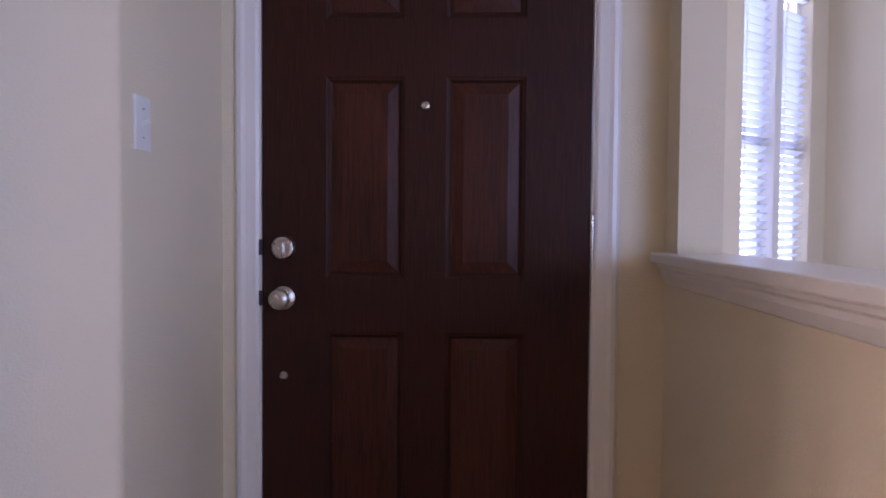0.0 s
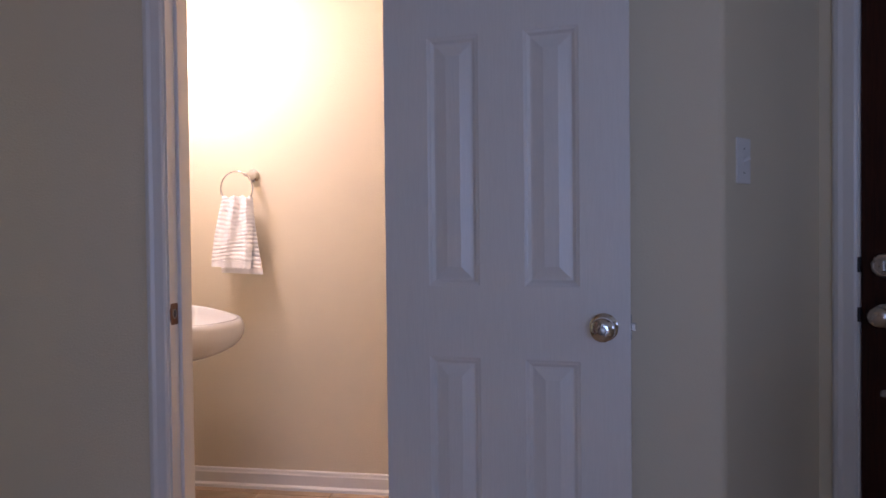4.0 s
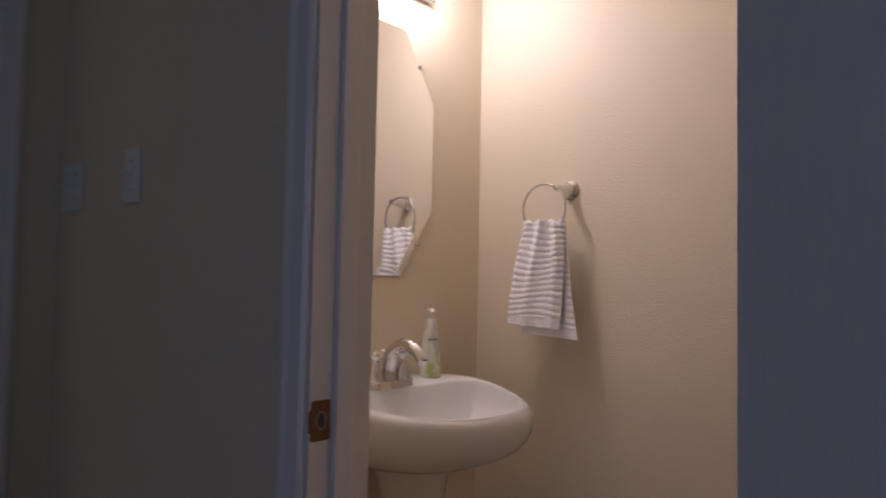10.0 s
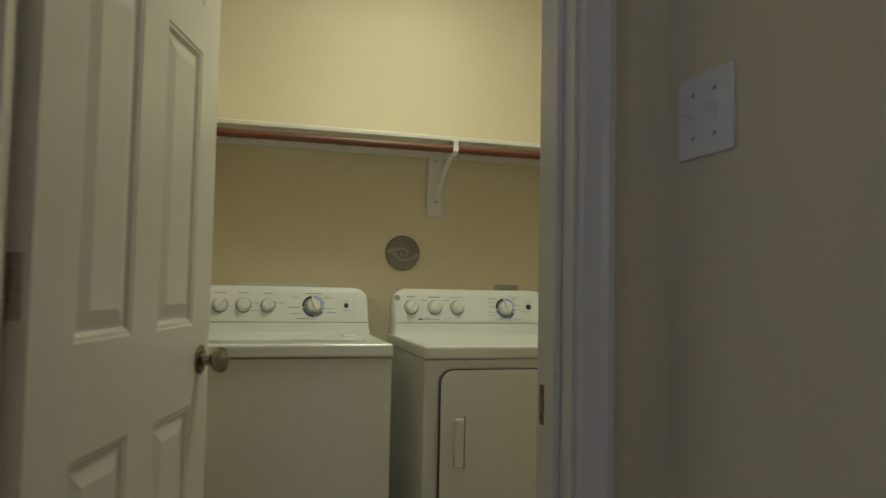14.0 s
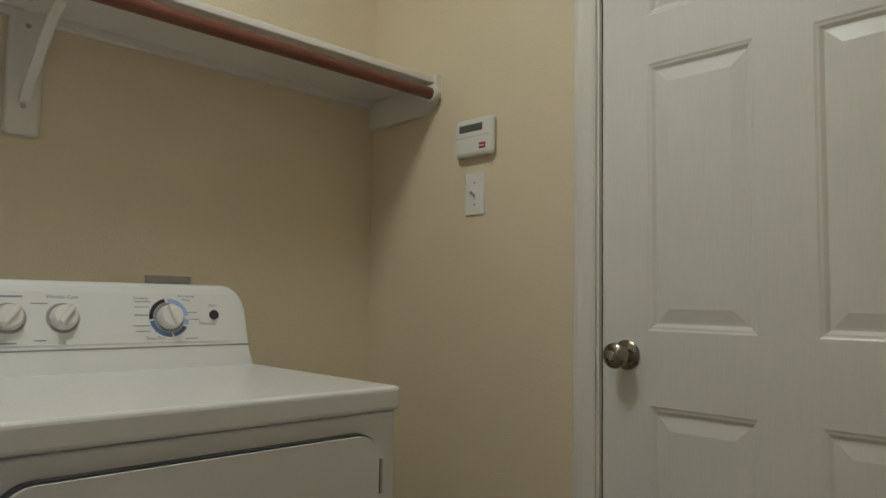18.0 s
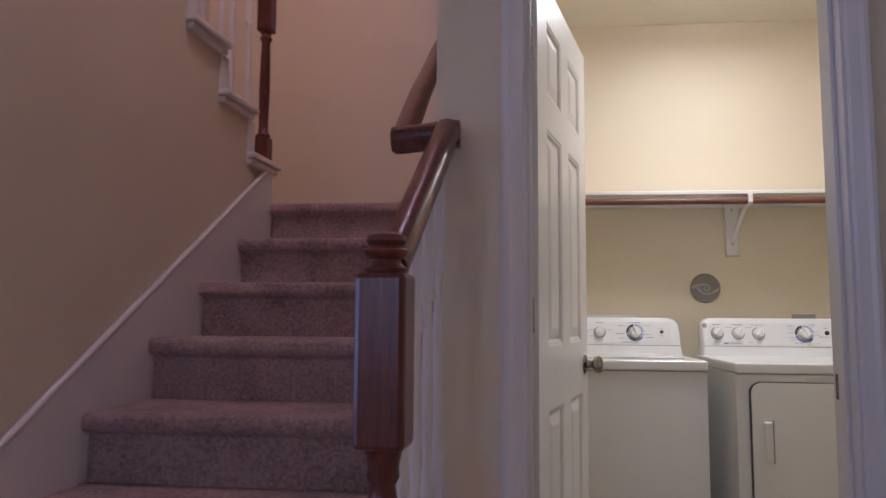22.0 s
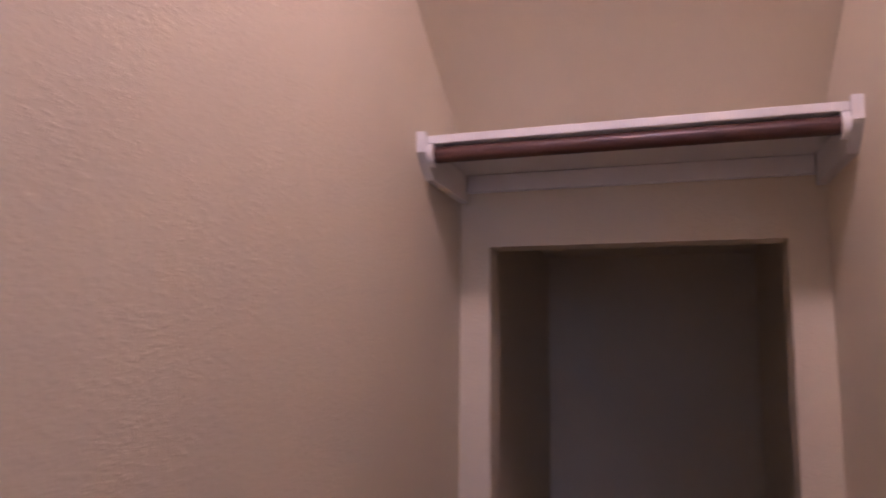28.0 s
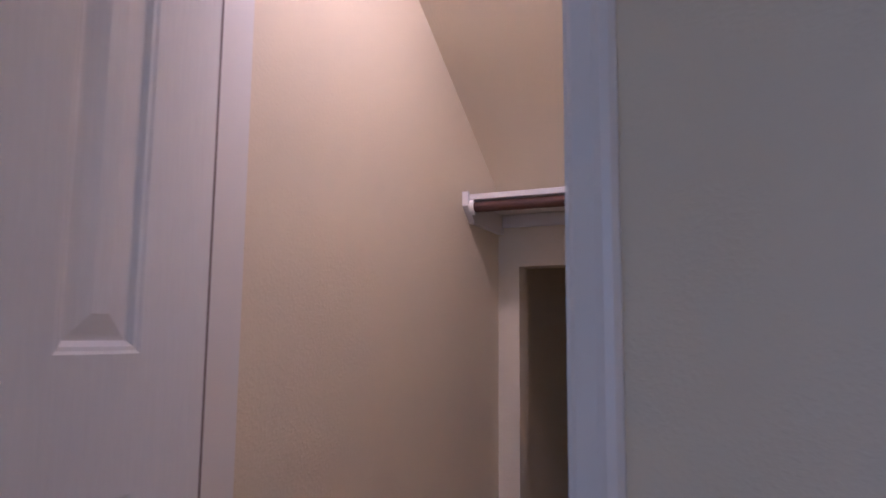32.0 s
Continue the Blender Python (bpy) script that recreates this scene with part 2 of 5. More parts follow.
def make_tile():
    mat, t, b, co = nodes_of("floor_tile")
    n1 = add(t, "ShaderNodeTexNoise", Scale=9.0, Detail=7.0, Roughness=0.6)
    info = t.nodes.new("ShaderNodeObjectInfo")
    t.links.new(co.outputs["Object"], n1.inputs["Vector"])
    m = t.nodes.new("ShaderNodeMath")
    m.operation = "MULTIPLY_ADD"
    m.inputs[1].default_value = 0.2
    t.links.new(info.outputs["Random"], m.inputs[0])
    t.links.new(n1.outputs["Fac"], m.inputs[2])
    t.links.new(ramp(t, m.outputs[0], 0.35, 0.85, (0.40, 0.27, 0.16), (0.60, 0.44, 0.29)), b.inputs["Base Color"])
    b.inputs["Roughness"].default_value = 0.42
    return mat


def make_mirror():
    mat, t, b, co = nodes_of("mirror_silver")
    b.inputs["Base Color"].default_value = (0.90, 0.91, 0.90, 1)
    b.inputs["Metallic"].default_value, b.inputs["Roughness"].default_value = 1.0, 0.02
    return mat


def make_glass():
    mat, t, b, co = nodes_of("window_glass")
    b.inputs["Base Color"].default_value = (0.95, 0.97, 1.0, 1)
    b.inputs["Transmission Weight"].default_value, b.inputs["Roughness"].default_value = 1.0, 0.0
    b.inputs["IOR"].default_value = 1.2
    return mat


CARPET, TOWEL, TILE, MIRROR, GLASS = make_carpet(), make_towel(), make_tile(), make_mirror(), make_glass()
GROUT = paint("grout", (0.30, 0.23, 0.16), 0.9, 150.0, 0.3, 0.1)
SLAT = plain("blind_slat", (0.76, 0.80, 0.86), 0.4)
# shade of the closet door's hinge gap, put into a flat brown-grey
GAP_SHADE = plain("hinge_gap_shade", (0.24, 0.20, 0.185), 0.7)
BULB = plain("lit_bulb", (1, 0.9, 0.75), 0.3, 22.0, (1.0, 0.80, 0.58))
TUBE = plain("lit_diffuser", (1, 0.98, 0.85), 0.4, 6.0, (1.0, 0.93, 0.70))
SOAP = paint("soap_label", (0.72, 0.735, 0.60), 0.14, 30.0, 0.0, 0.25)
SOAP_W = plain("soap_petal_print", (0.80, 0.81, 0.74), 0.2)
SOAP_G = plain("soap_label_green", (0.46, 0.56, 0.18), 0.35)

# ---- mesh helpers ----


def put(bm, name, material, parent=None, smooth=False):
    me = bpy.data.meshes.new(name)
    bmesh.ops.recalc_face_normals(bm, faces=bm.faces)
    if smooth:
        for f in bm.faces:
            f.smooth = True
    bm.to_mesh(me)
    bm.free()
    me.materials.append(material)
    if smooth:
        me.set_sharp_from_angle(angle=radians(38))
    ob = new(name, me)
    ob.parent = parent
    return ob


def part(name, bm, material, parent, label="", smooth=False):
    return tagged(put(bm, name, material, parent, smooth), label)


def thing(name, label, category, m=None, group="", kind=""):
    ob = new(name)
    ob.empty_display_size = 0.1
    if m is not None:
        ob.matrix_world = m
    return tagged(ob, label, category, group, kind)


def box(x0, y0, z0, x1, y1, z1, bevel=0.0, bm=None, seg=2):
    bm0 = bmesh.new()
    r = bmesh.ops.create_cube(bm0, size=1.0)
    bmesh.ops.scale(bm0, vec=(abs(x1 - x0), abs(y1 - y0), abs(z1 - z0)), verts=r["verts"])
    bmesh.ops.translate(bm0, vec=((x0 + x1) / 2, (y0 + y1) / 2, (z0 + z1) / 2), verts=r["verts"])
    if bevel:
        bmesh.ops.bevel(bm0, geom=bm0.edges[:], offset=bevel, segments=seg, affect="EDGES", profile=0.5)
    return join(bm, bm0)


def join(bm, bm0, m=None):
    if m is not None:
        bmesh.ops.transform(bm0, matrix=m, verts=bm0.verts)
    if bm is None:
        return bm0
    me = bpy.data.meshes.new("tmp")
    bm0.to_mesh(me)
    bm0.free()
    bm.from_mesh(me)
    bpy.data.meshes.remove(me)
    return bm


def prism(pts, h0, h1, axis="z", bevel=0.0):
    """A flat outline pulled along an axis. pts are (a, b) in the other two axes, in the order x, y, z."""
    bm = bmesh.new()
    def at(a, b, h):
        return {"z": (a, b, h), "y": (a, h, b), "x": (h, a, b)}[axis]
    lo = [bm.verts.new(at(a, b, h0)) for a, b in pts]
    hi = [bm.verts.new(at(a, b, h1)) for a, b in pts]
    bm.faces.new(lo), bm.faces.new(hi)
    for i in range(len(pts)):
        j = (i + 1) % len(pts)
        bm.faces.new((lo[i], lo[j], hi[j], hi[i]))
    if bevel:
        bmesh.ops.bevel(bm, geom=bm.edges[:], offset=bevel, segments=2, affect="EDGES", profile=0.5)
    return bm


def lathe(profile, seg=24, m=None, bm=None, sx=1.0, sy=1.0):
    """Turned about z. profile: (radius, z)."""
    b0 = bmesh.new()
    rings = []
    for r, z in profile:
        if r < 1e-6:
            rings.append([b0.verts.new((0, 0, z))])
        else:
            rings.append([b0.verts.new((sx * r * math.cos(2 * math.pi * k / seg), sy * r * math.sin(2 * math.pi * k / seg), z)) for k in range(seg)])
    for a, b in zip(rings, rings[1:]):
        for k in range(seg):
            l = (k + 1) % seg
            if len(a) == 1 and len(b) == 1:
                continue
            if len(a) == 1:
                b0.faces.new((a[0], b[k], b[l]))
            elif len(b) == 1:
                b0.faces.new((a[k], a[l], b[0]))
            else:
                b0.faces.new((a[k], a[l], b[l], b[k]))
    for ring in (rings[0], rings[-1]):
        if len(ring) > 1:
            b0.faces.new(ring)
    return join(bm, b0, m)


def tube(points, radius, seg=12, bm=None, closed=False):
    """A round bar along points; radius a number or one for each point."""
    pts = [Vector(p) for p in points]
    n = len(pts)
    b0, rings = bmesh.new(), []
    side = None
    for i, p in enumerate(pts):
        a = pts[(i - 1) % n] if closed or i else p
        c = pts[(i + 1) % n] if closed or i < n - 1 else p
        d = (c - a).normalized()
        if side is None:
            side = d.orthogonal().normalized()
        side = (side - d * side.dot(d)).normalized()
        up = d.cross(side)
        r = radius[i] if isinstance(radius, (list, tuple)) else radius
        rings.append([b0.verts.new(p + r * (side * math.cos(2 * math.pi * k / seg) + up * math.sin(2 * math.pi * k / seg))) for k in range(seg)])
    pairs = list(zip(rings, rings[1:])) + ([(rings[-1], rings[0])] if closed else [])
    for a, b in pairs:
        for k in range(seg):
            l = (k + 1) % seg
            b0.faces.new((a[k], a[l], b[l], b[k]))
    if not closed:
        b0.faces.new(rings[0]), b0.faces.new(rings[-1])
    return join(bm, b0)


def sweep(outline, path, ups, bm=None):
    """A flat outline (across, up) carried along a path of points, with an up vector at each."""
    b0, rings, pts = bmesh.new(), [], [Vector(p) for p in path]
    for i, p in enumerate(pts):
        d = (pts[min(i + 1, len(pts) - 1)] - pts[max(i - 1, 0)]).normalized()
        up = Vector(ups[i] if isinstance(ups, list) else ups)
        across = d.cross(up).normalized()
        up = across.cross(d).normalized()
        k = 1.0
        if 0 < i < len(pts) - 1:
            e = (pts[i] - pts[i - 1]).normalized()
            k = 1.0 / max(0.4, d.dot(e))
        rings.append([b0.verts.new(p + across * a * k + up * b) for a, b in outline])
    for a, b in zip(rings, rings[1:]):
        for k in range(len(outline)):
            l = (k + 1) % len(outline)
            b0.faces.new((a[k], a[l], b[l], b[k]))
    b0.faces.new(rings[0]), b0.faces.new(rings[-1])
    return join(bm, b0)


def wall(name, x0, y0, x1, y1, z0=0.0, z1=CEIL, label="cream painted drywall with orange-peel texture", mat=WALL):
    return tagged(put(box(x0, y0, z0, x1, y1, z1), name, mat), label, "wall", kind="structure")


CASING = [(0.0, 0.0), (0.057, 0.0), (0.057, 0.008), (0.050, 0.015), (0.040, 0.017), (0.030, 0.013), (0.016, 0.011), (0.006, 0.010), (0.0, 0.006)]


def casing_piece(length, name, parent, m, flip=False):
    """A moulded strip: across x from 0 (opening side) outwards, proud along y, running along z."""
    bm = prism([(a * (-1 if flip else 1), b) for a, b in CASING], 0, length, "z")
    ob = part(name, bm, TRIM, parent)
    ob.matrix_local = m
    return ob


def door_frame(name, label, width, m, depth=WT, height=DOOR_H, both=True, reveal=0.006, stop=0.0):
    """Jambs, head, stops and casings of a doorway. Local: x across the opening from 0 to width, y from 0 (front face) to depth."""
    f = thing(name, label, "door frame", m, kind="structure")
    j = 0.018
    for x0, x1, nm in ((-j, 0, "jamb"), (width, width + j, "jamb")):
        part(nm, box(x0, 0.001, 0, x1, depth - 0.001, height + j), TRIM, f)
    part("head_jamb", box(0, 0.001, height, width, depth - 0.001, height + j), TRIM, f)
    if stop:
        for x0, x1 in ((0, 0.011), (width - 0.011, width)):
            part("stop", box(x0, stop, 0, x1, stop + 0.034, height, 0.002), TRIM, f)
        part("head_stop", box(0.011, stop, height - 0.011, width - 0.011, stop + 0.034, height, 0.002), TRIM, f)
    for side in ((0, 1) if both else (0,)):
        y = 0.0 if side == 0 else depth
        s = -1 if side == 0 else 1
        h = height + reveal + 0.057
        for x, flip in ((-reveal, True), (width + reveal, False)):
            bm = prism([(x + a * (-1 if flip else 1), y + s * b) for a, b in CASING], 0, h, "z")
            part("casing", bm, TRIM, f)
        bm = prism([(y + s * b, height + reveal + a) for a, b in CASING], -reveal, width + reveal, "x")
        part("head_casing", bm, TRIM, f)
    return f


def leaf_mesh(w, h, t, xs, zs, panels):
    """Door slab with sunk panel beds. xs, zs: grid lines; panels: cells (i, j)."""
    bm = bmesh.new()
    for y, s in ((-t / 2, 1), (t / 2, -1)):
        for i in range(len(xs) - 1):
            for j in range(len(zs) - 1):
                a, b, c, d = xs[i], xs[i + 1], zs[j], zs[j + 1]
                if (i, j) in panels:
                    loops = []
                    for inset, deep in ((0, 0), (0.004, 0.002), (0.009, 0.003), (0.016, 0.009)):
                        loops.append([bm.verts.new((p, y + s * deep, q)) for p, q in ((a + inset, c + inset), (b - inset, c + inset), (b - inset, d - inset), (a + inset, d - inset))])
                    for p, q in zip(loops, loops[1:]):
                        for k in range(4):
                            bm.faces.new((p[k], p[(k + 1) % 4], q[(k + 1) % 4], q[k]))
                    bm.faces.new(loops[-1])
                else:
                    bm.faces.new([bm.verts.new((p, y, q)) for p, q in ((a, c), (b, c), (b, d), (a, d))])
    for k in range(len(xs) - 1):
        for z in (zs[0], zs[-1]):
            bm.faces.new([bm.verts.new(v) for v in ((xs[k], -t / 2, z), (xs[k + 1], -t / 2, z), (xs[k + 1], t / 2, z), (xs[k], t / 2, z))])
    for k in range(len(zs) - 1):
        for x in (xs[0], xs[-1]):
            bm.faces.new([bm.verts.new(v) for v in ((x, -t / 2, zs[k]), (x, -t / 2, zs[k + 1]), (x, t / 2, zs[k + 1]), (x, t / 2, zs[k]))])
    bmesh.ops.remove_doubles(bm, verts=bm.verts, dist=0.0002)
    return bm


def panel_mesh(a, b, c, d, t):
    bm = bmesh.new()
    for y, s in ((-t / 2, 1), (t / 2, -1)):
        loops = []
        for inset, deep in ((0.017, 0.0092), (0.022, 0.0085), (0.046, 0.0025), (0.048, 0.002)):
            loops.append([bm.verts.new((p, y + s * deep, q)) for p, q in ((a + inset, c + inset), (b - inset, c + inset), (b - inset, d - inset), (a + inset, d - inset))])
        for p, q in zip(loops, loops[1:]):
            for k in range(4):
                bm.faces.new((p[k], p[(k + 1) % 4], q[(k + 1) % 4], q[k]))
        bm.faces.new(loops[-1])
    return bm


KNOB = [(0.0, 0.0), (0.032, 0.0), (0.033, 0.004), (0.028, 0.008), (0.014, 0.011), (0.0125, 0.026), (0.016, 0.031), (0.025, 0.036), (0.0285, 0.046), (0.027, 0.056), (0.020, 0.062), (0.010, 0.064), (0.0, 0.0645)]


def six_panel(name, label, w, m, mat=DOORW, t=0.035, h=DOOR_H - 0.012, stile=0.114, mull=0.11, rows=((0.22, 0.825), (1.0, 1.615), (1.715, 1.915)), knob_z=0.915, knob_x=0.06, knob=NICKEL, hinge_y=1, lock_button=False, panel_mat=None):
    """Door leaf. Local: hinge edge at x = 0, latch edge at x = w, faces at y = +-t/2, z from 0.01."""
    d = thing(name, label, "door", m, kind="structure")
    pw = (w - 2 * stile - mull) / 2
    xs = [0, stile, stile + pw, stile + pw + mull, w - stile, w]
    zs = [0.012] + [z for r in rows for z in r] + [h]
    cells = {(i, j) for i in (1, 3) for j in (1, 3, 5)}
    part("leaf", leaf_mesh(w, h, t, xs, zs, cells), mat, d)
    for i, j in sorted(cells):
        part("panel", panel_mesh(xs[i], xs[i + 1], zs[j], zs[j + 1], t), panel_mat or mat, d)
    for s in (1, -1):
        k = part("knob", lathe(KNOB, 28, pose(0, 0, 0, -90 * s)), knob, d, "round metal door knob", True)
        k.matrix_local = pose(w - knob_x, s * (t / 2 - 0.001), knob_z)
        if lock_button:
            part("lock_button", lathe([(0, 0), (0.010, 0), (0.010, 0.004), (0.007, 0.005), (0.007, 0.008), (0, 0.009)], 16, pose(0, 0.0635 * s, 0, -90 * s)), STEEL, k)
    part("latch_plate", box(w - 0.001, -0.012, knob_z - 0.028, w + 0.002, 0.012, knob_z + 0.028, 0.0008), STEEL, d)
    part("latch_bolt", box(w + 0.001, -0.007, knob_z - 0.009, w + 0.012, 0.007, knob_z + 0.009, 0.002), NICKEL, d)
    for z in (0.23, 1.08, 1.80):
        hb = tube([(0, 0, -0.045), (0, 0, 0.045)], 0.0062, 12)
        hb = box(0.0, -0.003, -0.044, 0.004, 0.028 * hinge_y * -1, 0.044, 0.0, hb)
        hb = lathe([(0, 0.046), (0.0055, 0.046), (0.0065, 0.05), (0.003, 0.055), (0, 0.056)], 10, None, hb)
        hg = part("hinge", hb, NICKEL, d, "", True)
        hg.matrix_local = pose(-0.004, hinge_y * (t / 2 + 0.004), z)
    return d


def switch_plate(name, label, m, gangs=1, toggle=True):
    """Wall plate. Local: x across, z up, front towards -y, back at y = 0."""
    s = thing(name, label, "light switch", m)
    w = 0.070 + 0.046 * (gangs - 1)
    part("plate", box(-w / 2, -0.006, -0.057, w / 2, 0, 0.057, 0.0022), PLASTIC, s)
    for g in range(gangs):
        x = (g - (gangs - 1) / 2) * 0.046
        if toggle:
            part("toggle_slot", box(x - 0.005, -0.0072, -0.012, x + 0.005, -0.0055, 0.012, 0.0006), TRIM, s)
            tg = part("toggle", box(-0.0035, -0.017, -0.004, 0.0035, 0, 0.004, 0.0012), PLASTIC, s)
            tg.matrix_local = pose(x, -0.006, 0, -22)
        else:
            part("rocker", box(x - 0.0165, -0.009, -0.033, x + 0.0165, -0.0055, 0.033, 0.0015), PLASTIC, s)
            part("slider", box(x + 0.002, -0.012, -0.014, x + 0.012, -0.0085, -0.004, 0.001), PLASTIC, s)
        for z in (-0.030, 0.030):
            part("screw", lathe([(0, 0), (0.003, 0), (0.0026, 0.0012), (0, 0.0014)], 10, pose(x, -0.006, z, 90)), STEEL, s)
    return s


def baseboard(name, x0, y0, x1, y1, normal):
    """A run along a wall; normal points into the room."""
    a, b = Vector((x0, y0, 0)), Vector((x1, y1, 0))
    prof = [(0.0, 0.0), (0.0, 0.085), (0.004, 0.085), (0.008, 0.080), (0.010, 0.070), (0.013, 0.064), (0.014, 0.020), (0.026, 0.012), (0.028, 0.0)]
    d, n = (b - a).normalized(), Vector((*normal, 0))
    bm = bmesh.new()
    rings = [[bm.verts.new(p + n * q + Vector((0, 0, h))) for q, h in prof] for p in (a, b)]
    for k in range(len(prof)):
        l = (k + 1) % len(prof)
        bm.faces.new((rings[0][k], rings[0][l], rings[1][l], rings[1][k]))
    bm.faces.new(rings[0]), bm.faces.new(rings[1])
    return tagged(put(bm, name, TRIM), "white moulded baseboard with shoe strip", "baseboard", kind="structure")

# ---- setting: floors, ceilings, walls ----


def placed(ob, m):
    ob.matrix_world = m @ ob.matrix_world
    return ob


def seg_wall(name, p, q, t, z0=0.0, z1=CEIL, label="cream painted drywall with orange-peel texture"):
    """A wall whose face runs from p to q; its thickness lies to the right of that way."""
    p, q = Vector((*p, 0)), Vector((*q, 0))
    d = (q - p).normalized()
    n = Vector((d.y, -d.x, 0)) * t
    return tagged(put(prism([(v.x, v.y) for v in (p, q, q + n, p + n)], z0, z1), name, WALL), label, "wall", kind="structure")


ground = tagged(put(box(-60, -60, -0.9, 60, 60, -0.6), "ground", paint("lawn", (0.07, 0.10, 0.04), 0.9, 30.0, 0.5, 0.3)), "green lawn outside the house", "ground", kind="structure")
# hall floor: tiles in a bed
tagged(put(box(-6.2, -6.2, -0.2, 6.0, 6.0, -0.006), "floor", GROUT), "tan ceramic tile floor with grout joints", "floor", kind="structure")
floor = bpy.data.objects["floor"]

hall_ceiling = prism([(-6.2, -6.2), (6.0, -6.2), (6.0, 6.0), (SX1, 6.0), (SX1, 1.50), (-0.655, 1.50), (-0.655, 1.66), (-1.72, 1.73), (-6.2, 2.0)], CEIL, CEIL + 0.2)
tagged(put(hall_ceiling, "ceiling", CEILING), "flat painted ceiling", "ceiling", kind="structure")

tagged(put(box(LX0, LY + WT, LCEIL, LX1, LYB, CEIL - 0.002), "ceiling_laundry", CEILING), "flat painted laundry ceiling", "ceiling", kind="structure")

# powder room
wall("wall_powder_door_a", HX, BD1 + J, HX + WT, LY)
wall("wall_powder_door_b", HX, -0.321, HX + WT, BD0 - J)
wall("wall_powder_door_head", HX, BD0 - J, HX + WT, BD1 + J, DOOR_H + J)
wall("wall_powder_towel", BX1, BY0 - WT, BX1 + WT, BY1 + WT)
wall("wall_powder_mirror", BX0, BY1, BX1, BY1 + WT)
wall("wall_powder_end", BX0, BY0 - WT, BX1, BY0)
# laundry
wall("wall_laundry_a", LD1 + J, LY, HX + WT, LY + WT)
wall("wall_laundry_a2", HX + WT, LY, LX1 + WT, LY + WT)
wall("wall_laundry_b", SX1, LY, LD0 - J, LY + WT, 0, 5.2)
wall("wall_laundry_head", LD0 - J, LY, LD1 + J, LY + WT, DOOR_H + J)
wall("wall_laundry_back", LX0, LYB, LX1 + WT, LYB + WT)
wall("wall_laundry_left", SX1, LY + WT, LX0, LYB + 1.6, 0, 5.2)
wall("wall_laundry_side_a", LX1, GD1 + J, LX1 + WT, LYB)
wall("wall_laundry_side_b", LX1, LY + WT, LX1 + WT, GD0 - J)
wall("wall_laundry_side_head", LX1, GD0 - J, LX1 + WT, GD1 + J, DOOR_H + J)
wall("wall_garage_behind", LX1 + 0.5, LY, LX1 + 0.6, LYB)
# vestibule by the front door
v0 = Vector((HX, -0.335, 0))
v1 = v0 + FDN * ((FDH - v0).dot(FDN))
ve = v0 + FDN * 0.014
seg_wall("wall_vestibule", (v1.x, v1.y), (ve.x, ve.y), 0.12)
corner = put(lathe([(0.030, 0), (0.030, CEIL)], 40), "wall_vestibule_bullnose", WALL, None, True)
corner.location = (HX + 0.030, -0.335 + 0.0141, 0)
tagged(corner, "rounded drywall corner", "wall", kind="structure")


def front_box(name, x0, y0, z0, x1, y1, z1, label="cream painted drywall with orange-peel texture"):
    return placed(tagged(put(box(x0, y0, z0, x1, y1, z1), name, WALL), label, "wall", kind="structure"), FRONT)


FW = 0.918
front_box("wall_front_latch", FW + 0.016, -0.15, 0, FW + 0.25, 0, CEIL)
front_box("wall_front_hinge", -0.32, -0.15, 0, -0.020, 0, CEIL)
front_box("wall_front_head", -0.020, -0.15, 2.049, FW + 0.016, 0, CEIL)
front_box("wall_stub", -0.32, 0.0, 0, -0.205, 0.11, CEIL)
front_box("wall_half", -0.32, 0.11, 0, -0.205, 1.45, 0.996, "half-height cream drywall beside the entry")
front_box("wall_half_header", -0.32, 0.11, 2.35, -0.205, 1.45, CEIL)

# front room seen over the half wall
RX = 1.90
W0, W1, WZ0, WZ1 = -3.96, -3.26, 0.72, 2.38
seg_wall("wall_front_room_a", (1.24, -1.69), (RX, -2.60), -0.15)
wall("wall_front_room_b", RX, -2.62, RX + 0.15, W1)
wall("wall_front_room_c", RX, W0, RX + 0.15, -4.20)
wall("wall_front_room_sill", RX, W0, RX + 0.15, W1, 0, WZ0)
wall("wall_front_room_head", RX, W0, RX + 0.15, W1, WZ1, CEIL)
wall("wall_south_a", -6.0, -4.30, -1.92, -4.15)
wall("wall_south_b", 0.72, -4.30, RX + 0.15, -4.15)
wall("wall_south_low", -1.92, -4.30, 0.72, -4.15, 0, 0.58)
wall("wall_south_high", -1.92, -4.30, 0.72, -4.15, 2.32, CEIL)

# side wall and corridor by the closet, closet shell, stair wall


def zbox(name, x0, y0, z0, x1, y1, z1, label="cream painted drywall with orange-peel texture", mat=WALL):
    return placed(tagged(put(box(x0, y0, z0, x1, y1, z1), name, mat), label, "wall", kind="structure"), ZONE)


zbox("wall_closet_a", CD1 + J, 0, 0, 0, WT, 2.6)
zbox("wall_closet_head", CD0 - J, 0, DOOR_H + J, CD1 + J, WT, 3.3)
zbox("wall_closet_b", -0.98, 0, 0, CD0 - J, WT, 3.3)
zbox("wall_closet_left", -1.06, WT, 0, CX0, 3.6, 5.2)
zbox("wall_closet_side", -1.10, CORNER + 0.03, 0, -0.98, WT, CEIL)
for x in (-1.07, -1.01):
    nose = put(lathe([(0.030, 0), (0.030, CEIL)], 32), "wall_corner_bullnose", WALL, None, True)
    tagged(nose, "rounded drywall corner", "wall", kind="structure")
    nose.matrix_world = ZONE @ pose(x, CORNER + 0.03, 0)
zbox("wall_corner_end", -1.07, CORNER, 0, -1.01, CORNER + 0.03, CEIL)
zbox("wall_corridor_a", KD1 + J, KY, 0, -1.10, KY + WT, CEIL)
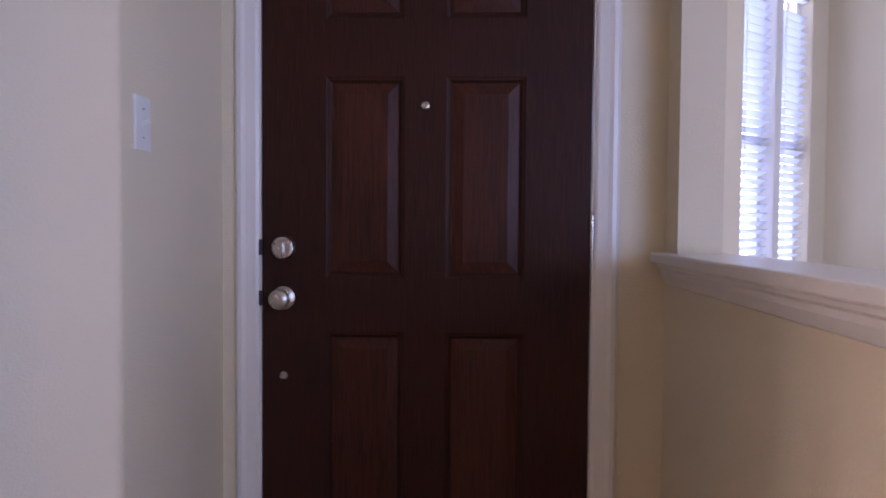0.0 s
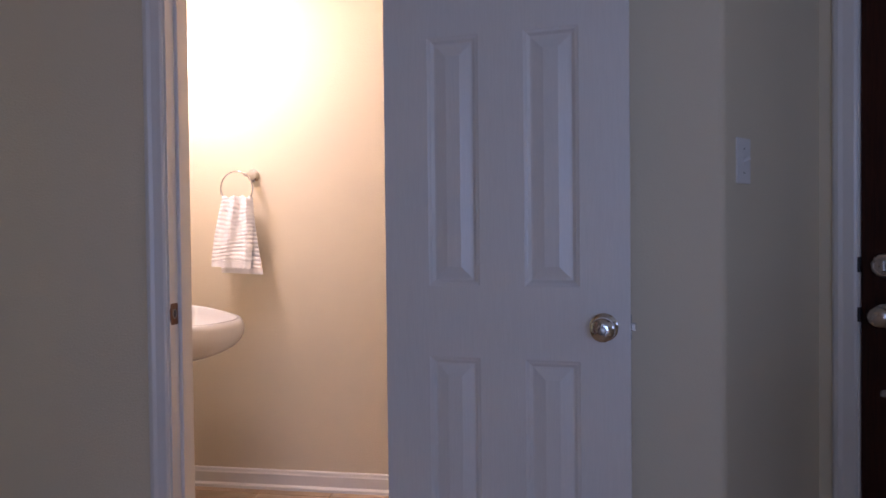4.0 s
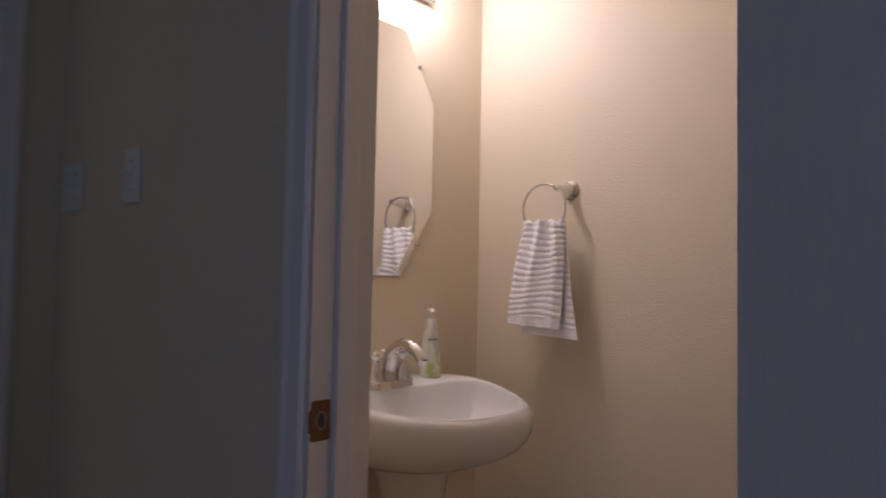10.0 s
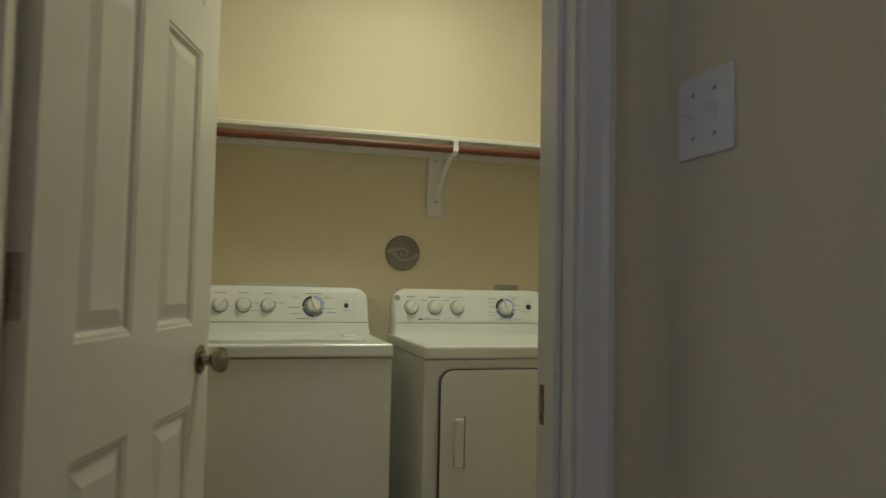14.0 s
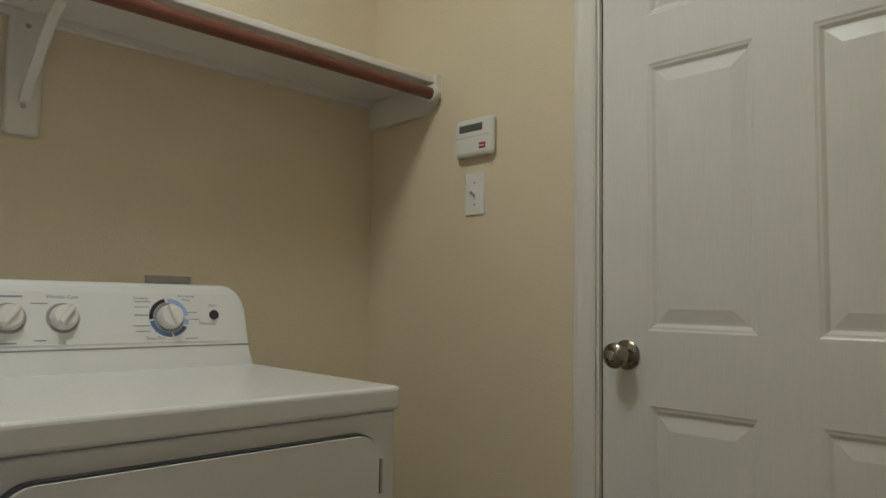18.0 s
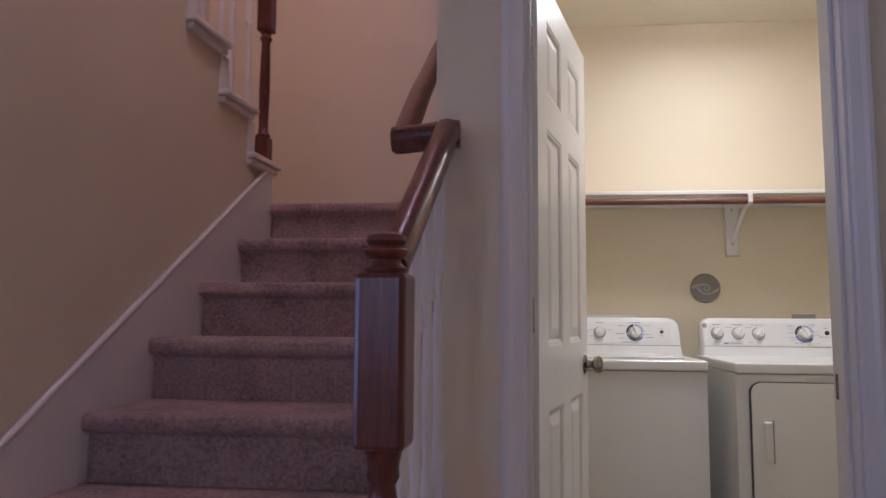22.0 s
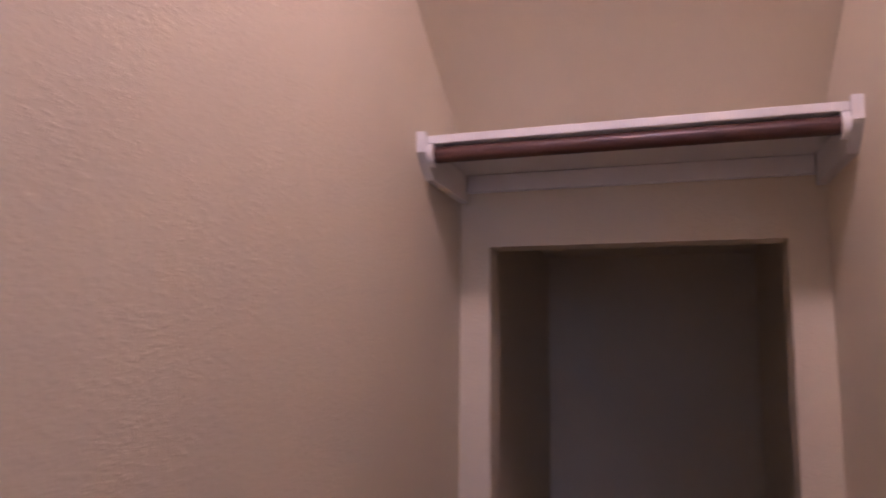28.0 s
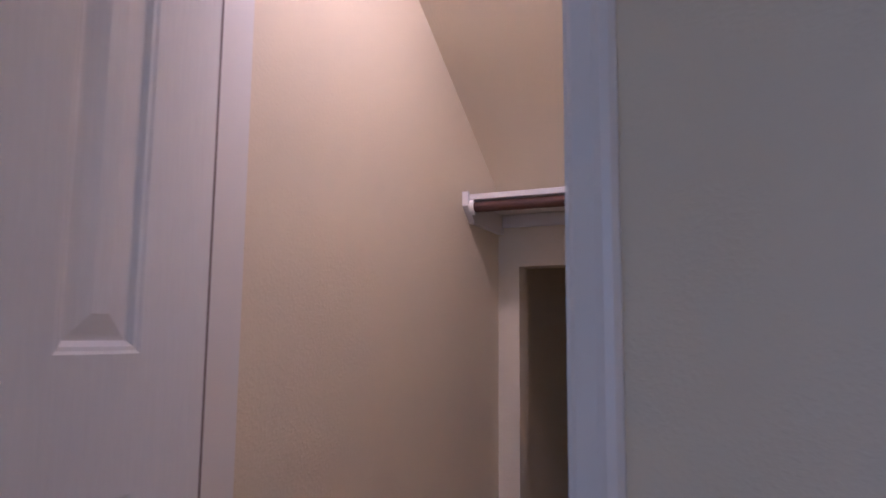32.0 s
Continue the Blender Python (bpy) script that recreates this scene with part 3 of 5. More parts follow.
zbox("wall_corridor_b", -5.2, KY, 0, KD0 - J, KY + WT, CEIL)
zbox("wall_corridor_head", KD0 - J, KY, DOOR_H + J, KD1 + J, KY + WT, CEIL)
wall("wall_west_low", -5.3, -2.06, -5.12, 0.46, 0, 0.12)
wall("wall_west_high", -5.3, -2.06, -5.12, 0.46, 2.58, CEIL)
wall("wall_west_a", -5.3, -4.2, -5.12, -2.06)
wall("wall_west_b", -5.3, 0.46, -5.12, 1.30)
zbox("wall_corridor_behind", -2.3, -0.25, 0, -1.1, -0.15, CEIL)

# stair wall: stepped top under the upper flight
UR, UN, UY0, UZ0 = 0.198, 0.268, 2.06, 1.79      # upper flight: rise, run, first nosing, its height
UB = UZ0 - 0.055
outline = [(WT, 0.0), (UY0, 0.0), (UY0, UB)]
for k in range(1, 9):
    outline += [(UY0 - UN * k, UB + UR * (k - 1)), (UY0 - UN * k, UB + UR * k)]
outline = [(a, b) for a, b in outline if a > WT - 0.2]
outline[-1] = (WT, outline[-1][1])
outline = [p for p in outline if p[0] >= WT]
outline.append((WT, outline[-1][1]))
placed(tagged(put(prism(outline, -0.134, 0, "x"), "wall_stair", WALL), "cream drywall beside the carpeted stairs, stepped at its top", "wall", kind="structure"), ZONE)
zbox("wall_stair_low", -0.134, UY0 + 0.0005, 0, 0, 2.95, 1.585)
zbox("wall_stair_front", -0.12, 0, 2.6, 0, WT, 5.2)
zbox("wall_stair_landing", -1.04, 3.10, 0, 1.3, 3.22, 5.2)
zbox("wall_closet_back_left", CX0, CYB, 0, CX0 + 0.072, CYB + 0.091, 1.55)
zbox("wall_closet_back_right", CX1 - 0.077, CYB, 0, CX1, CYB + 0.091, 1.55)
zbox("wall_closet_back_head", CX0 + 0.072, CYB, 1.288, CX1 - 0.077, CYB + 0.091, 1.55)
zbox("wall_under_landing", CX0, 2.70, 0, -0.134, 2.80, 1.5)
placed(tagged(put(prism([(0.10, 2.46), (0.10, 2.395), (CYB + 0.10, 1.472), (2.8, 1.40), (2.8, 1.46), (CYB + 0.10, 1.54)], CX0 - 0.1, CX1, "x"), "ceiling_closet", WALL), "sloping drywall ceiling under the stairs", "ceiling", kind="structure"), ZONE)
# unseen upper shell, added to keep sky and sun out of the stairwell
tagged(put(box(-6.1, 1.1, 5.2, 1.2, 6.0, 5.3), "ceiling_stairwell", CEILING), "unseen painted ceiling closing the stairwell against the sky", "ceiling", kind="structure")
wall("wall_upper_sun_block", SX1, 1.0, SX1 + WT, LY, CEIL, 5.2)
zbox("wall_upper_front", -5.6, -0.4, CEIL + 0.2, 1.3, -0.3, 5.2)

# outer shell
wall("wall_outer_west", -6.3, -6.3, -6.1, 6.2, -0.2, 5.4)
wall("wall_outer_north", -6.1, 6.0, 6.2, 6.2, -0.2, 5.4)
wall("wall_outer_east", 6.0, 2.0, 6.2, 6.0, -0.2, 5.4)

# baseboards
baseboard("baseboard_towel_wall", BX1, BY0, BX1, BY1, (-1, 0))
baseboard("baseboard_mirror_wall", BX0, BY1, BX1, BY1, (0, -1))
baseboard("baseboard_hall_a", HX, BD1 + 0.065, HX, LY, (-1, 0))
baseboard("baseboard_hall_b", HX, -0.30, HX, BD0 - 0.065, (-1, 0))
baseboard("baseboard_laundry_side", LX1, GD1 + 0.065, LX1, LYB, (-1, 0))
baseboard("baseboard_laundry_back", LX0, LYB, LX1, LYB, (0, -1))

# half wall ledge with its moulding
ledge = thing("ledge", "white painted ledge with moulded apron on the half wall", "ledge", FRONT, kind="structure")
part("cap", box(-0.36, 0.005, 0.997, -0.160, 1.46, 1.026, 0.006), TRIM, ledge)
bm = prism([(-0.205, 0.996), (-0.170, 0.996), (-0.172, 0.988), (-0.181, 0.981), (-0.183, 0.969), (-0.189, 0.956), (-0.195, 0.945), (-0.205, 0.940)], 0.04, 1.45, "y")
part("apron_moulding", bm, TRIM, ledge)

# doors and their frames
front_frame = thing("door_frame_front", "cream painted casing of the front door", "door frame", FRONT, kind="structure")
for x0, x1 in ((-0.022, -0.004), (FW - 0.004 + 0.002, FW + 0.018)):
    part("jamb", box(x0, -0.149, 0, x1, 0.001, 2.05), TRIM, front_frame)
part("head_jamb", box(-0.004, -0.149, 2.034, FW, 0.001, 2.05), TRIM, front_frame)
for x, flip in ((-0.010, True), (FW + 0.004, False)):
    part("casing", prism([(x + a * (-1.15 if flip else 1.15), b) for a, b in CASING], 0, 2.105, "z"), TRIM, front_frame)
part("head_casing", prism([(b, 2.040 + a * 1.15) for a, b in CASING], -0.010, FW + 0.004, "x"), TRIM, front_frame)
part("threshold", box(-0.004, -0.149, 0.0, FW, -0.002, 0.012, 0.003), STEEL, front_frame)

front_door = six_panel("door_front", "dark mahogany-stained six-panel front door, closed", 0.914, FRONT @ pose(0, -0.026, 0), MAHOG, 0.044, 2.03, 0.180, 0.115, ((0.25, 0.795), (0.945, 1.505), (1.665, 1.90)), 0.888, 0.060, NICKEL, hinge_y=1, panel_mat=MAHOG_PANEL)
part("deadbolt", lathe([(0, 0), (0.034, 0), (0.034, 0.006), (0.030, 0.014), (0.024, 0.016), (0.024, 0.012), (0, 0.012)], 28, pose(0.854, 0.022, 1.029, -90)), NICKEL, front_door, "round satin-nickel deadbolt", True)
part("thumb_turn", box(0.848, 0.033, 1.012, 0.860, 0.046, 1.046, 0.003), NICKEL, front_door)
part("button", lathe([(0, 0), (0.012, 0), (0.012, 0.004), (0.008, 0.009), (0, 0.010)], 16, pose(0.854, 0.022, 0.668, -90)), NICKEL, front_door, "small metal door button", True)
part("peephole", lathe([(0, 0.006), (0.006, 0.006), (0.007, 0.009), (0.011, 0.007), (0.012, 0)], 20, pose(0.457, 0.022, 1.425, -90)), NICKEL, front_door, "", True)
part("strike", box(0.9145, -0.01, 1.008, 0.927, 0.0295, 1.052, 0.001), DARK, front_door)
part("strike", box(0.9145, -0.01, 0.866, 0.927, 0.0295, 0.908, 0.001), DARK, front_door)

door_frame("door_frame_powder", "white moulded casing of the powder room doorway", BD1 - BD0, Matrix.Translation((HX, BD0, 0)) @ Matrix(((0, 1, 0, 0), (1, 0, 0, 0), (0, 0, 1, 0), (0, 0, 0, 1))), stop=0.044)
BRONZE = metal("worn_bronze", (0.20, 0.115, 0.075), 0.36)


def strike_plate(m, lip):
    """A rounded plate with its two screws and a dished latch hole."""
    ob = thing("strike_plate", "bronze strike plate on the white door jamb", "strike plate", m)
    corner = [(0.0135 * a + 0.004 * math.cos(radians(k)), 0.0260 * b + 0.004 * math.sin(radians(k))) for a, b, k0 in ((1, 1, 0), (-1, 1, 90), (-1, -1, 180), (1, -1, 270)) for k in range(k0, k0 + 91, 30)]
    part("plate", prism(corner, 0.0, 0.0018, "y"), BRONZE, ob)
    if lip:
        part("lip", box(0.014, 0.0005, -0.016, 0.023, 0.004, 0.016, 0.001), BRONZE, ob)
    part("hole", lathe([(0, 0.0024), (0.0105, 0.0022), (0.0118, 0.0012)], 20, pose(0, 0, 0, -90), None, 0.75, 1.2), DARK, ob)
    part("hole_rim", tube([(0.0082 * math.cos(a), 0.0021, 0.0128 * math.sin(a)) for a in (2 * math.pi * k / 20 for k in range(20))], 0.0011, 6, None, True), STEEL, ob, "worn bright rim", True)
    for z in (-0.022, 0.022):
        part("screw", lathe([(0, 0.0026), (0.0030, 0.0024), (0.0036, 0.0012)], 12, pose(0, 0, z, -90)), BRONZE, ob)


strike_plate(pose(HX + 0.022, BD1, 0.914, 0, 0, 180), True)
BLEAF = math.degrees(math.atan2(-0.595, -0.075))
six_panel("door_powder", "white six-panel door standing open against the hall wall", 0.60, pose(1.497, 0.494, 0, 0, 0, BLEAF), knob=CHROME, knob_z=0.908, hinge_y=1, lock_button=True)

door_frame("door_frame_laundry", "white moulded casing of the laundry doorway", LD1 - LD0, pose(LD0, LY, 0), stop=0.036)
six_panel("door_laundry", "white six-panel door standing open into the laundry", 0.73, pose(LD0 + 0.012, LY + WT + 0.006, 0, 0, 0, 75.0), hinge_y=1, knob=AGED, rows=((0.22, 0.825), (0.995, 1.595), (1.695, 1.905)))
strike_plate(pose(LD1, LY + 0.088, 0.914, 0, 0, 90), False)

door_frame("door_frame_garage", "white moulded casing of a closed laundry side door", GD1 - GD0, Matrix.Translation((LX1, GD0, 0)) @ Matrix(((0, 1, 0, 0), (1, 0, 0, 0), (0, 0, 1, 0), (0, 0, 0, 1))), both=False)
six_panel("door_garage", "white six-panel door, closed, beside the dryer", 0.804, pose(LX1 + 0.030, GD0 + 0.003, 0, 0, 0, 90), knob_z=0.935, knob_x=0.062, hinge_y=-1, lock_button=True, knob=AGED, rows=((0.22, 0.83), (0.99, 1.580), (1.690, 1.900)))
# dark strip set into the latch gap in place of its shade
part("latch_gap_shade", box(0.8042, -0.016, 0.01, 0.8068, 0.017, 2.02), DARK, bpy.data.objects["door_garage"], "dark strip standing for the shaded latch gap")

door_frame("door_frame_closet", "white moulded casing of the closet doorway", CD1 - CD0, ZONE @ pose(CD0, 0, 0))
closet_door = six_panel("door_closet", "white six-panel closet door standing open against the side wall", 0.58, ZONE @ pose(-0.868, -0.012, 0, 0, 0, -90), hinge_y=-1, knob=AGED, knob_z=0.925, rows=((0.22, 0.863), (1.034, 1.616), (1.73, 1.925)))
# painted gap shade beside the leaf; the door has no seal here
part("hinge_gap_shade", box(-0.0075, 0.002, 0.012, -0.0005, 0.0155, 2.018), GAP_SHADE, closet_door, "brown-grey strip standing for the shaded hinge gap")
door_frame("door_frame_corridor", "white moulded casing in the corridor", KD1 - KD0, ZONE @ pose(KD0, KY, 0), both=False)
six_panel("door_corridor", "white panel door in the bluish daylight of the corridor", 0.604, ZONE @ pose(KD0 + 0.003, KY + 0.022, 0), hinge_y=-1, knob=AGED, mat=GLOSSY)

# ---- entry: switch, window with blinds ----
switch_plate("light_switch", "white toggle switch plate on the vestibule wall", Matrix.Translation(v0 + FDN * 0.092 + Vector((0, 0, 1.305))) @ Matrix.Rotation(math.atan2(FDN.y, FDN.x), 4, "Z"), 1)


def window(name, y0, y1):
    w = thing(name, "tall white double-hung window with closed horizontal blinds", "window", None, kind="structure")
    fr = bmesh.new()
    for b in ((y0, WZ0, y0 + 0.035, WZ1), (y1 - 0.035, WZ0, y1, WZ1), (y0, WZ0, y1, WZ0 + 0.04), (y0, WZ1 - 0.04, y1, WZ1), (y0, 1.50, y1, 1.535)):
        fr = box(RX + 0.07, b[0], b[1], RX + 0.11, b[2], b[3], 0.003, fr)
    part("window_frame", fr, TRIM, w)
    p = part("pane", box(RX + 0.088, y0 + 0.03, WZ0 + 0.03, RX + 0.092, y1 - 0.03, WZ1 - 0.03), GLASS, w)
    p.visible_shadow = False
    return w


ym = (W0 + W1) / 2
for a, b in ((W0, ym - 0.035), (ym + 0.035, W1)):
    window("window_1" if a == W0 else "window_2", a, b)
    bl = thing("window_blind", "white horizontal slat blind lowered in the window", "blind", None, group="front room blinds")
    part("headrail", box(RX + 0.02, a + 0.01, WZ1 - 0.05, RX + 0.06, b - 0.01, WZ1 - 0.002, 0.003), SLAT, bl)
    me = None
    n = int((WZ1 - WZ0 - 0.12) / 0.043)
    for k in range(n):
        z = WZ0 + 0.05 + 0.043 * k
        if me is None:
            sb = put(prism([(-0.024, 0.0), (-0.012, 0.003), (0.0, 0.004), (0.012, 0.003), (0.024, 0.0), (0.024, 0.0025), (0.012, 0.0055), (0.0, 0.0065), (-0.012, 0.0055), (-0.024, 0.0025)], 0, b - a - 0.03, "y"), "slat", SLAT, bl)
            me = sb.data
        else:
            sb = new("slat", me)
            sb.parent = bl
        sb.matrix_local = pose(RX + 0.04, a + 0.015, z, 0, 28, 0)
    part("bottom_rail", box(RX + 0.025, a + 0.015, WZ0 + 0.006, RX + 0.055, b - 0.015, WZ0 + 0.03, 0.003), SLAT, bl)
    part("cord", tube([(RX + 0.012, b - 0.05, WZ1 - 0.05), (RX + 0.012, b - 0.05, 1.35)], 0.0018, 6), SLAT, bl)
part("mullion", box(RX + 0.0, ym - 0.034, WZ0, RX + 0.12, ym + 0.034, WZ1, 0.004), TRIM, thing("window_mullion", "white post between the two windows", "trim", kind="structure"))
tagged(put(box(RX - 0.03, W0 - 0.03, WZ0 - 0.03, RX + 0.07, W1 + 0.03, WZ0, 0.005), "window_sill", TRIM), "white window sill", "sill", kind="structure")

# ---- powder room ----
MX = 2.229                       # middle of mirror, basin and light


def octagon(hw, z0, z1, cx, cz0, cz1):
    return [(-cx, z0), (cx, z0), (hw, cz0), (hw, cz1), (cx, z1), (-cx, z1), (-hw, cz1), (-hw, cz0)]


mirror = thing("wall_mirror", "octagonal silvered glass wall mirror above the white basin", "mirror", pose(MX, BY1, 0))
outer = octagon(0.245, 1.138, 1.872, 0.116, 1.341, 1.669)
inner = octagon(0.222, 1.162, 1.848, 0.104, 1.348, 1.662)
part("backing", prism(outer, -0.004, -0.001, "y"), DARK, mirror)
bm = bmesh.new()
vo = [bm.verts.new((a, -0.0045, b)) for a, b in outer]
vi = [bm.verts.new((a, -0.0075, b)) for a, b in inner]
for k in range(8):
    bm.faces.new((vo[k], vo[(k + 1) % 8], vi[(k + 1) % 8], vi[k]))
part("bevelled_edge", bm, MIRROR, mirror)
bm = bmesh.new()
bm.faces.new([bm.verts.new((a, -0.0075, b)) for a, b in inner])
part("glass", bm, MIRROR, mirror)
for x, z in ((-0.185, 1.235), (0.185, 1.235), (-0.185, 1.775), (0.185, 1.775)):
    part("clip", box(x - 0.006, -0.011, z - 0.007, x + 0.006, 0, z + 0.007, 0.003), CHROME, mirror)

vanity_light = thing("vanity_light", "chrome bar light with lit glass globes above the mirror", "wall light", pose(MX, BY1, 2.04))
part("back_plate", box(-0.23, -0.022, -0.058, 0.23, 0, 0.058, 0.006), CHROME, vanity_light)
for x in (-0.155, 0.0, 0.155):
    part("socket", lathe([(0.030, 0), (0.032, 0.004), (0.022, 0.012), (0.020, 0.035), (0, 0.035)], 20, pose(x, -0.022, 0.0, 90)), CHROME, vanity_light, "", True)
    b = part("bulb", lathe([(0, -0.046), (0.022, -0.041), (0.038, -0.026), (0.046, 0), (0.038, 0.026), (0.022, 0.041), (0, 0.046)], 20), BULB, vanity_light, "lit round bulb", True)
    b.matrix_local = pose(x, -0.098, 0.0)
    b.visible_shadow = False
    lamp("vanity_lamp", "POINT", VANITY_W, (1.0, 0.83, 0.68), pose(MX + x, BY1 - 0.098, 2.04), 0.045)

sink = thing("pedestal_sink", "white porcelain pedestal basin under the mirror", "sink", pose(MX + 0.006, BY1, 0))
RIM = 0.845


def shell(k, seg, hw, front, back, cy):
    """A rounded shell outline: flattened behind, a wide curve in front."""
    a = 2 * math.pi * k / seg
    x, y = math.cos(a), math.sin(a)
    p = 2.6 if y > 0 else 2.12
    r = (abs(x) ** p + abs(y) ** p) ** (-1 / p)
    return hw * r * x, cy + (back if y > 0 else front) * r * y


def sunk(y, z):
    """The rim falls towards the front."""
    u = min(1.0, max(0.0, (-y - 0.13) / 0.32))
    return z - 0.032 * u * u * (3 - 2 * u) * min(1.0, max(0.0, (z - 0.70) / 0.10))


def basin_mesh():
    bm, seg, rings = bmesh.new(), 72, []
    outer = [(0.34, 0.655), (0.50, 0.660), (0.66, 0.672), (0.80, 0.690), (0.90, 0.713), (0.965, 0.745), (0.995, 0.780), (1.0, 0.806), (0.993, 0.824), (0.975, 0.837), (0.950, 0.8435), (0.915, 0.845)]
    for f, z in outer:
        rings.append([bm.verts.new((x, min(y, -0.002), sunk(y, z) + 0.006 * max(0.0, 1 + y / 0.17) * (z > 0.83))) for x, y in (shell(k, seg, 0.289 * f, 0.326 * f, 0.165 * f, -0.168) for k in range(seg))])
    # rolled inner lip, then the hollow: nearly straight behind
    for hw, front, back, cy, z in ((0.257, 0.276, 0.062, -0.203, 0.8447), (0.254, 0.272, 0.058, -0.203, 0.8435), (0.251, 0.269, 0.055, -0.204, 0.8405), (0.249, 0.266, 0.053, -0.204, 0.836), (0.243, 0.256, 0.049, -0.206, 0.815), (0.232, 0.238, 0.044, -0.209, 0.785), (0.206, 0.200, 0.039, -0.215, 0.750), (0.160, 0.146, 0.034, -0.222, 0.723), (0.095, 0.070, 0.030, -0.232, 0.710), (0.026, 0.026, 0.026, -0.240, 0.706)):
        rings.append([bm.verts.new((x, y, sunk(y, z))) for x, y in (shell(k, seg, hw, front, back, cy) for k in range(seg))])
    for a, b in zip(rings, rings[1:]):
        for k in range(seg):
            l = (k + 1) % seg
            bm.faces.new((a[k], a[l], b[l], b[k]))
    bm.faces.new(rings[0]), bm.faces.new(rings[-1])
    return bm


part("basin", basin_mesh(), PORCELAIN, sink, "oval porcelain basin with rolled rim", True)
part("pedestal", lathe([(0.12, 0.0), (0.125, 0.02), (0.105, 0.06), (0.085, 0.20), (0.076, 0.40), (0.080, 0.52), (0.095, 0.62), (0.115, 0.665)], 40, pose(0, -0.175, 0)), PORCELAIN, sink, "", True)
part("drain", lathe([(0, 0.706), (0.022, 0.706), (0.024, 0.710), (0.018, 0.7105), (0, 0.709)], 20, pose(0, -0.240, 0)), CHROME, sink, "", True)
# dark bent tube below the basin, left of the pedestal
part("dark_tube", tube([(-0.13, -0.002, 0.42), (-0.13, -0.05, 0.42), (-0.125, -0.07, 0.46), (-0.10, -0.10, 0.66)], 0.009, 10), DARK, sink)


def smooth_path(pts, n=5):
    """More points along a bend (Catmull-Rom)."""
    p = [Vector(q) for q in pts]
    p, out = [2 * p[0] - p[1], *p, 2 * p[-1] - p[-2]], []
    for a, b, c, d in zip(p, p[1:], p[2:], p[3:]):
        for i in range(n):
            t = i / n
            out.append(0.5 * (2 * b + (c - a) * t + (2 * a - 5 * b + 4 * c - d) * t * t + (3 * b - a - 3 * c + d) * t ** 3))
    return out + [p[-2]]


tap = thing("basin_faucet", "polished chrome two-handle faucet on the basin", "faucet", pose(MX - 0.043, BY1 - 0.130, RIM - 0.0015))
plate = [(0.083 * c * (abs(c) ** 3 + abs(q) ** 3 + 1e-9) ** (-1 / 3), 0.027 * q * (abs(c) ** 3 + abs(q) ** 3 + 1e-9) ** (-1 / 3) - (0.010 * max(0.0, 1 - (c / 0.5) ** 2) if q < 0 else 0)) for c, q in ((math.cos(2 * math.pi * k / 48), math.sin(2 * math.pi * k / 48)) for k in range(48))]
bm, loops = bmesh.new(), []
for f, z in ((1.0, 0.0), (1.0, 0.004), (0.97, 0.007), (0.95, 0.010), (0.95, 0.016), (0.90, 0.020)):
    loops.append([bm.verts.new((a * (1 - (1 - f) * 0.4), b * f, z)) for a, b in plate])
for p, q in zip(loops, loops[1:]):
    for i in range(48):
        bm.faces.new((p[i], p[(i + 1) % 48], q[(i + 1) % 48], q[i]))
bm.faces.new(loops[0]), bm.faces.new(loops[-1])
part("base_plate", bm, CHROME, tap, "", True)
for sx in (-1, 1):
    part("handle_base", lathe([(0.0245, 0.016), (0.0255, 0.020), (0.0245, 0.023), (0.0225, 0.025), (0.0215, 0.034), (0.0185, 0.048), (0.0150, 0.060), (0.0110, 0.068), (0.0105, 0.071), (0.0085, 0.073), (0.0085, 0.077), (0.0115, 0.081), (0.0130, 0.087), (0.0115, 0.093), (0.0070, 0.097), (0, 0.098)], 28, pose(0.049 * sx, 0, 0)), CHROME, tap, "", True)
    part("lever", tube(smooth_path([(0.052 * sx, 0, 0.087), (0.064 * sx, 0.001, 0.087), (0.078 * sx, 0.003, 0.087), (0.094 * sx, 0.006, 0.0875), (0.106 * sx, 0.008, 0.088), (0.112 * sx, 0.009, 0.088)], 3), [0.0050, 0.0048, 0.0046, 0.0046, 0.0048, 0.0054, 0.0062, 0.0070, 0.0078, 0.0084, 0.0086, 0.0084, 0.0076, 0.0068, 0.0056, 0.0030], 14), CHROME, tap, "", True)
arc = smooth_path([(0, 0.004, 0.012), (0, 0.003, 0.050), (0, -0.010, 0.087), (0, -0.040, 0.111), (0, -0.070, 0.115), (0, -0.099, 0.103), (0, -0.116, 0.086), (0, -0.119, 0.080)], 4)
part("spout", tube(arc, [0.0235 - 0.0085 * min(1.0, i / (len(arc) - 1) * 1.3) for i in range(len(arc))], 22), CHROME, tap, "", True)
part("aerator", lathe([(0.0125, -0.008), (0.0145, -0.007), (0.0150, 0.004), (0.0135, 0.006), (0, 0.006)], 22, pose(0, -0.119, 0.080, 22)), CHROME, tap, "", True)
part("pop_up_rod", lathe([(0.0035, 0.01), (0.0035, 0.078), (0.006, 0.080), (0.0085, 0.088), (0.0075, 0.095), (0.004, 0.098), (0, 0.099)], 16, pose(0, 0.022, 0)), CHROME, tap, "", True)

soap = thing("soap_bottle", "clear pump bottle with green leaf-print label on the basin", "soap bottle", pose(MX + 0.168, BY1 - 0.084, RIM))
part("bottle", lathe([(0, 0), (0.027, 0), (0.0305, 0.004), (0.0308, 0.014), (0.0285, 0.050), (0.0248, 0.095), (0.0232, 0.118), (0.0215, 0.128), (0.0165, 0.138), (0.0125, 0.143), (0, 0.143)], 32, sx=1.0), SOAP, soap, "translucent bottle with pale green liquid", True)
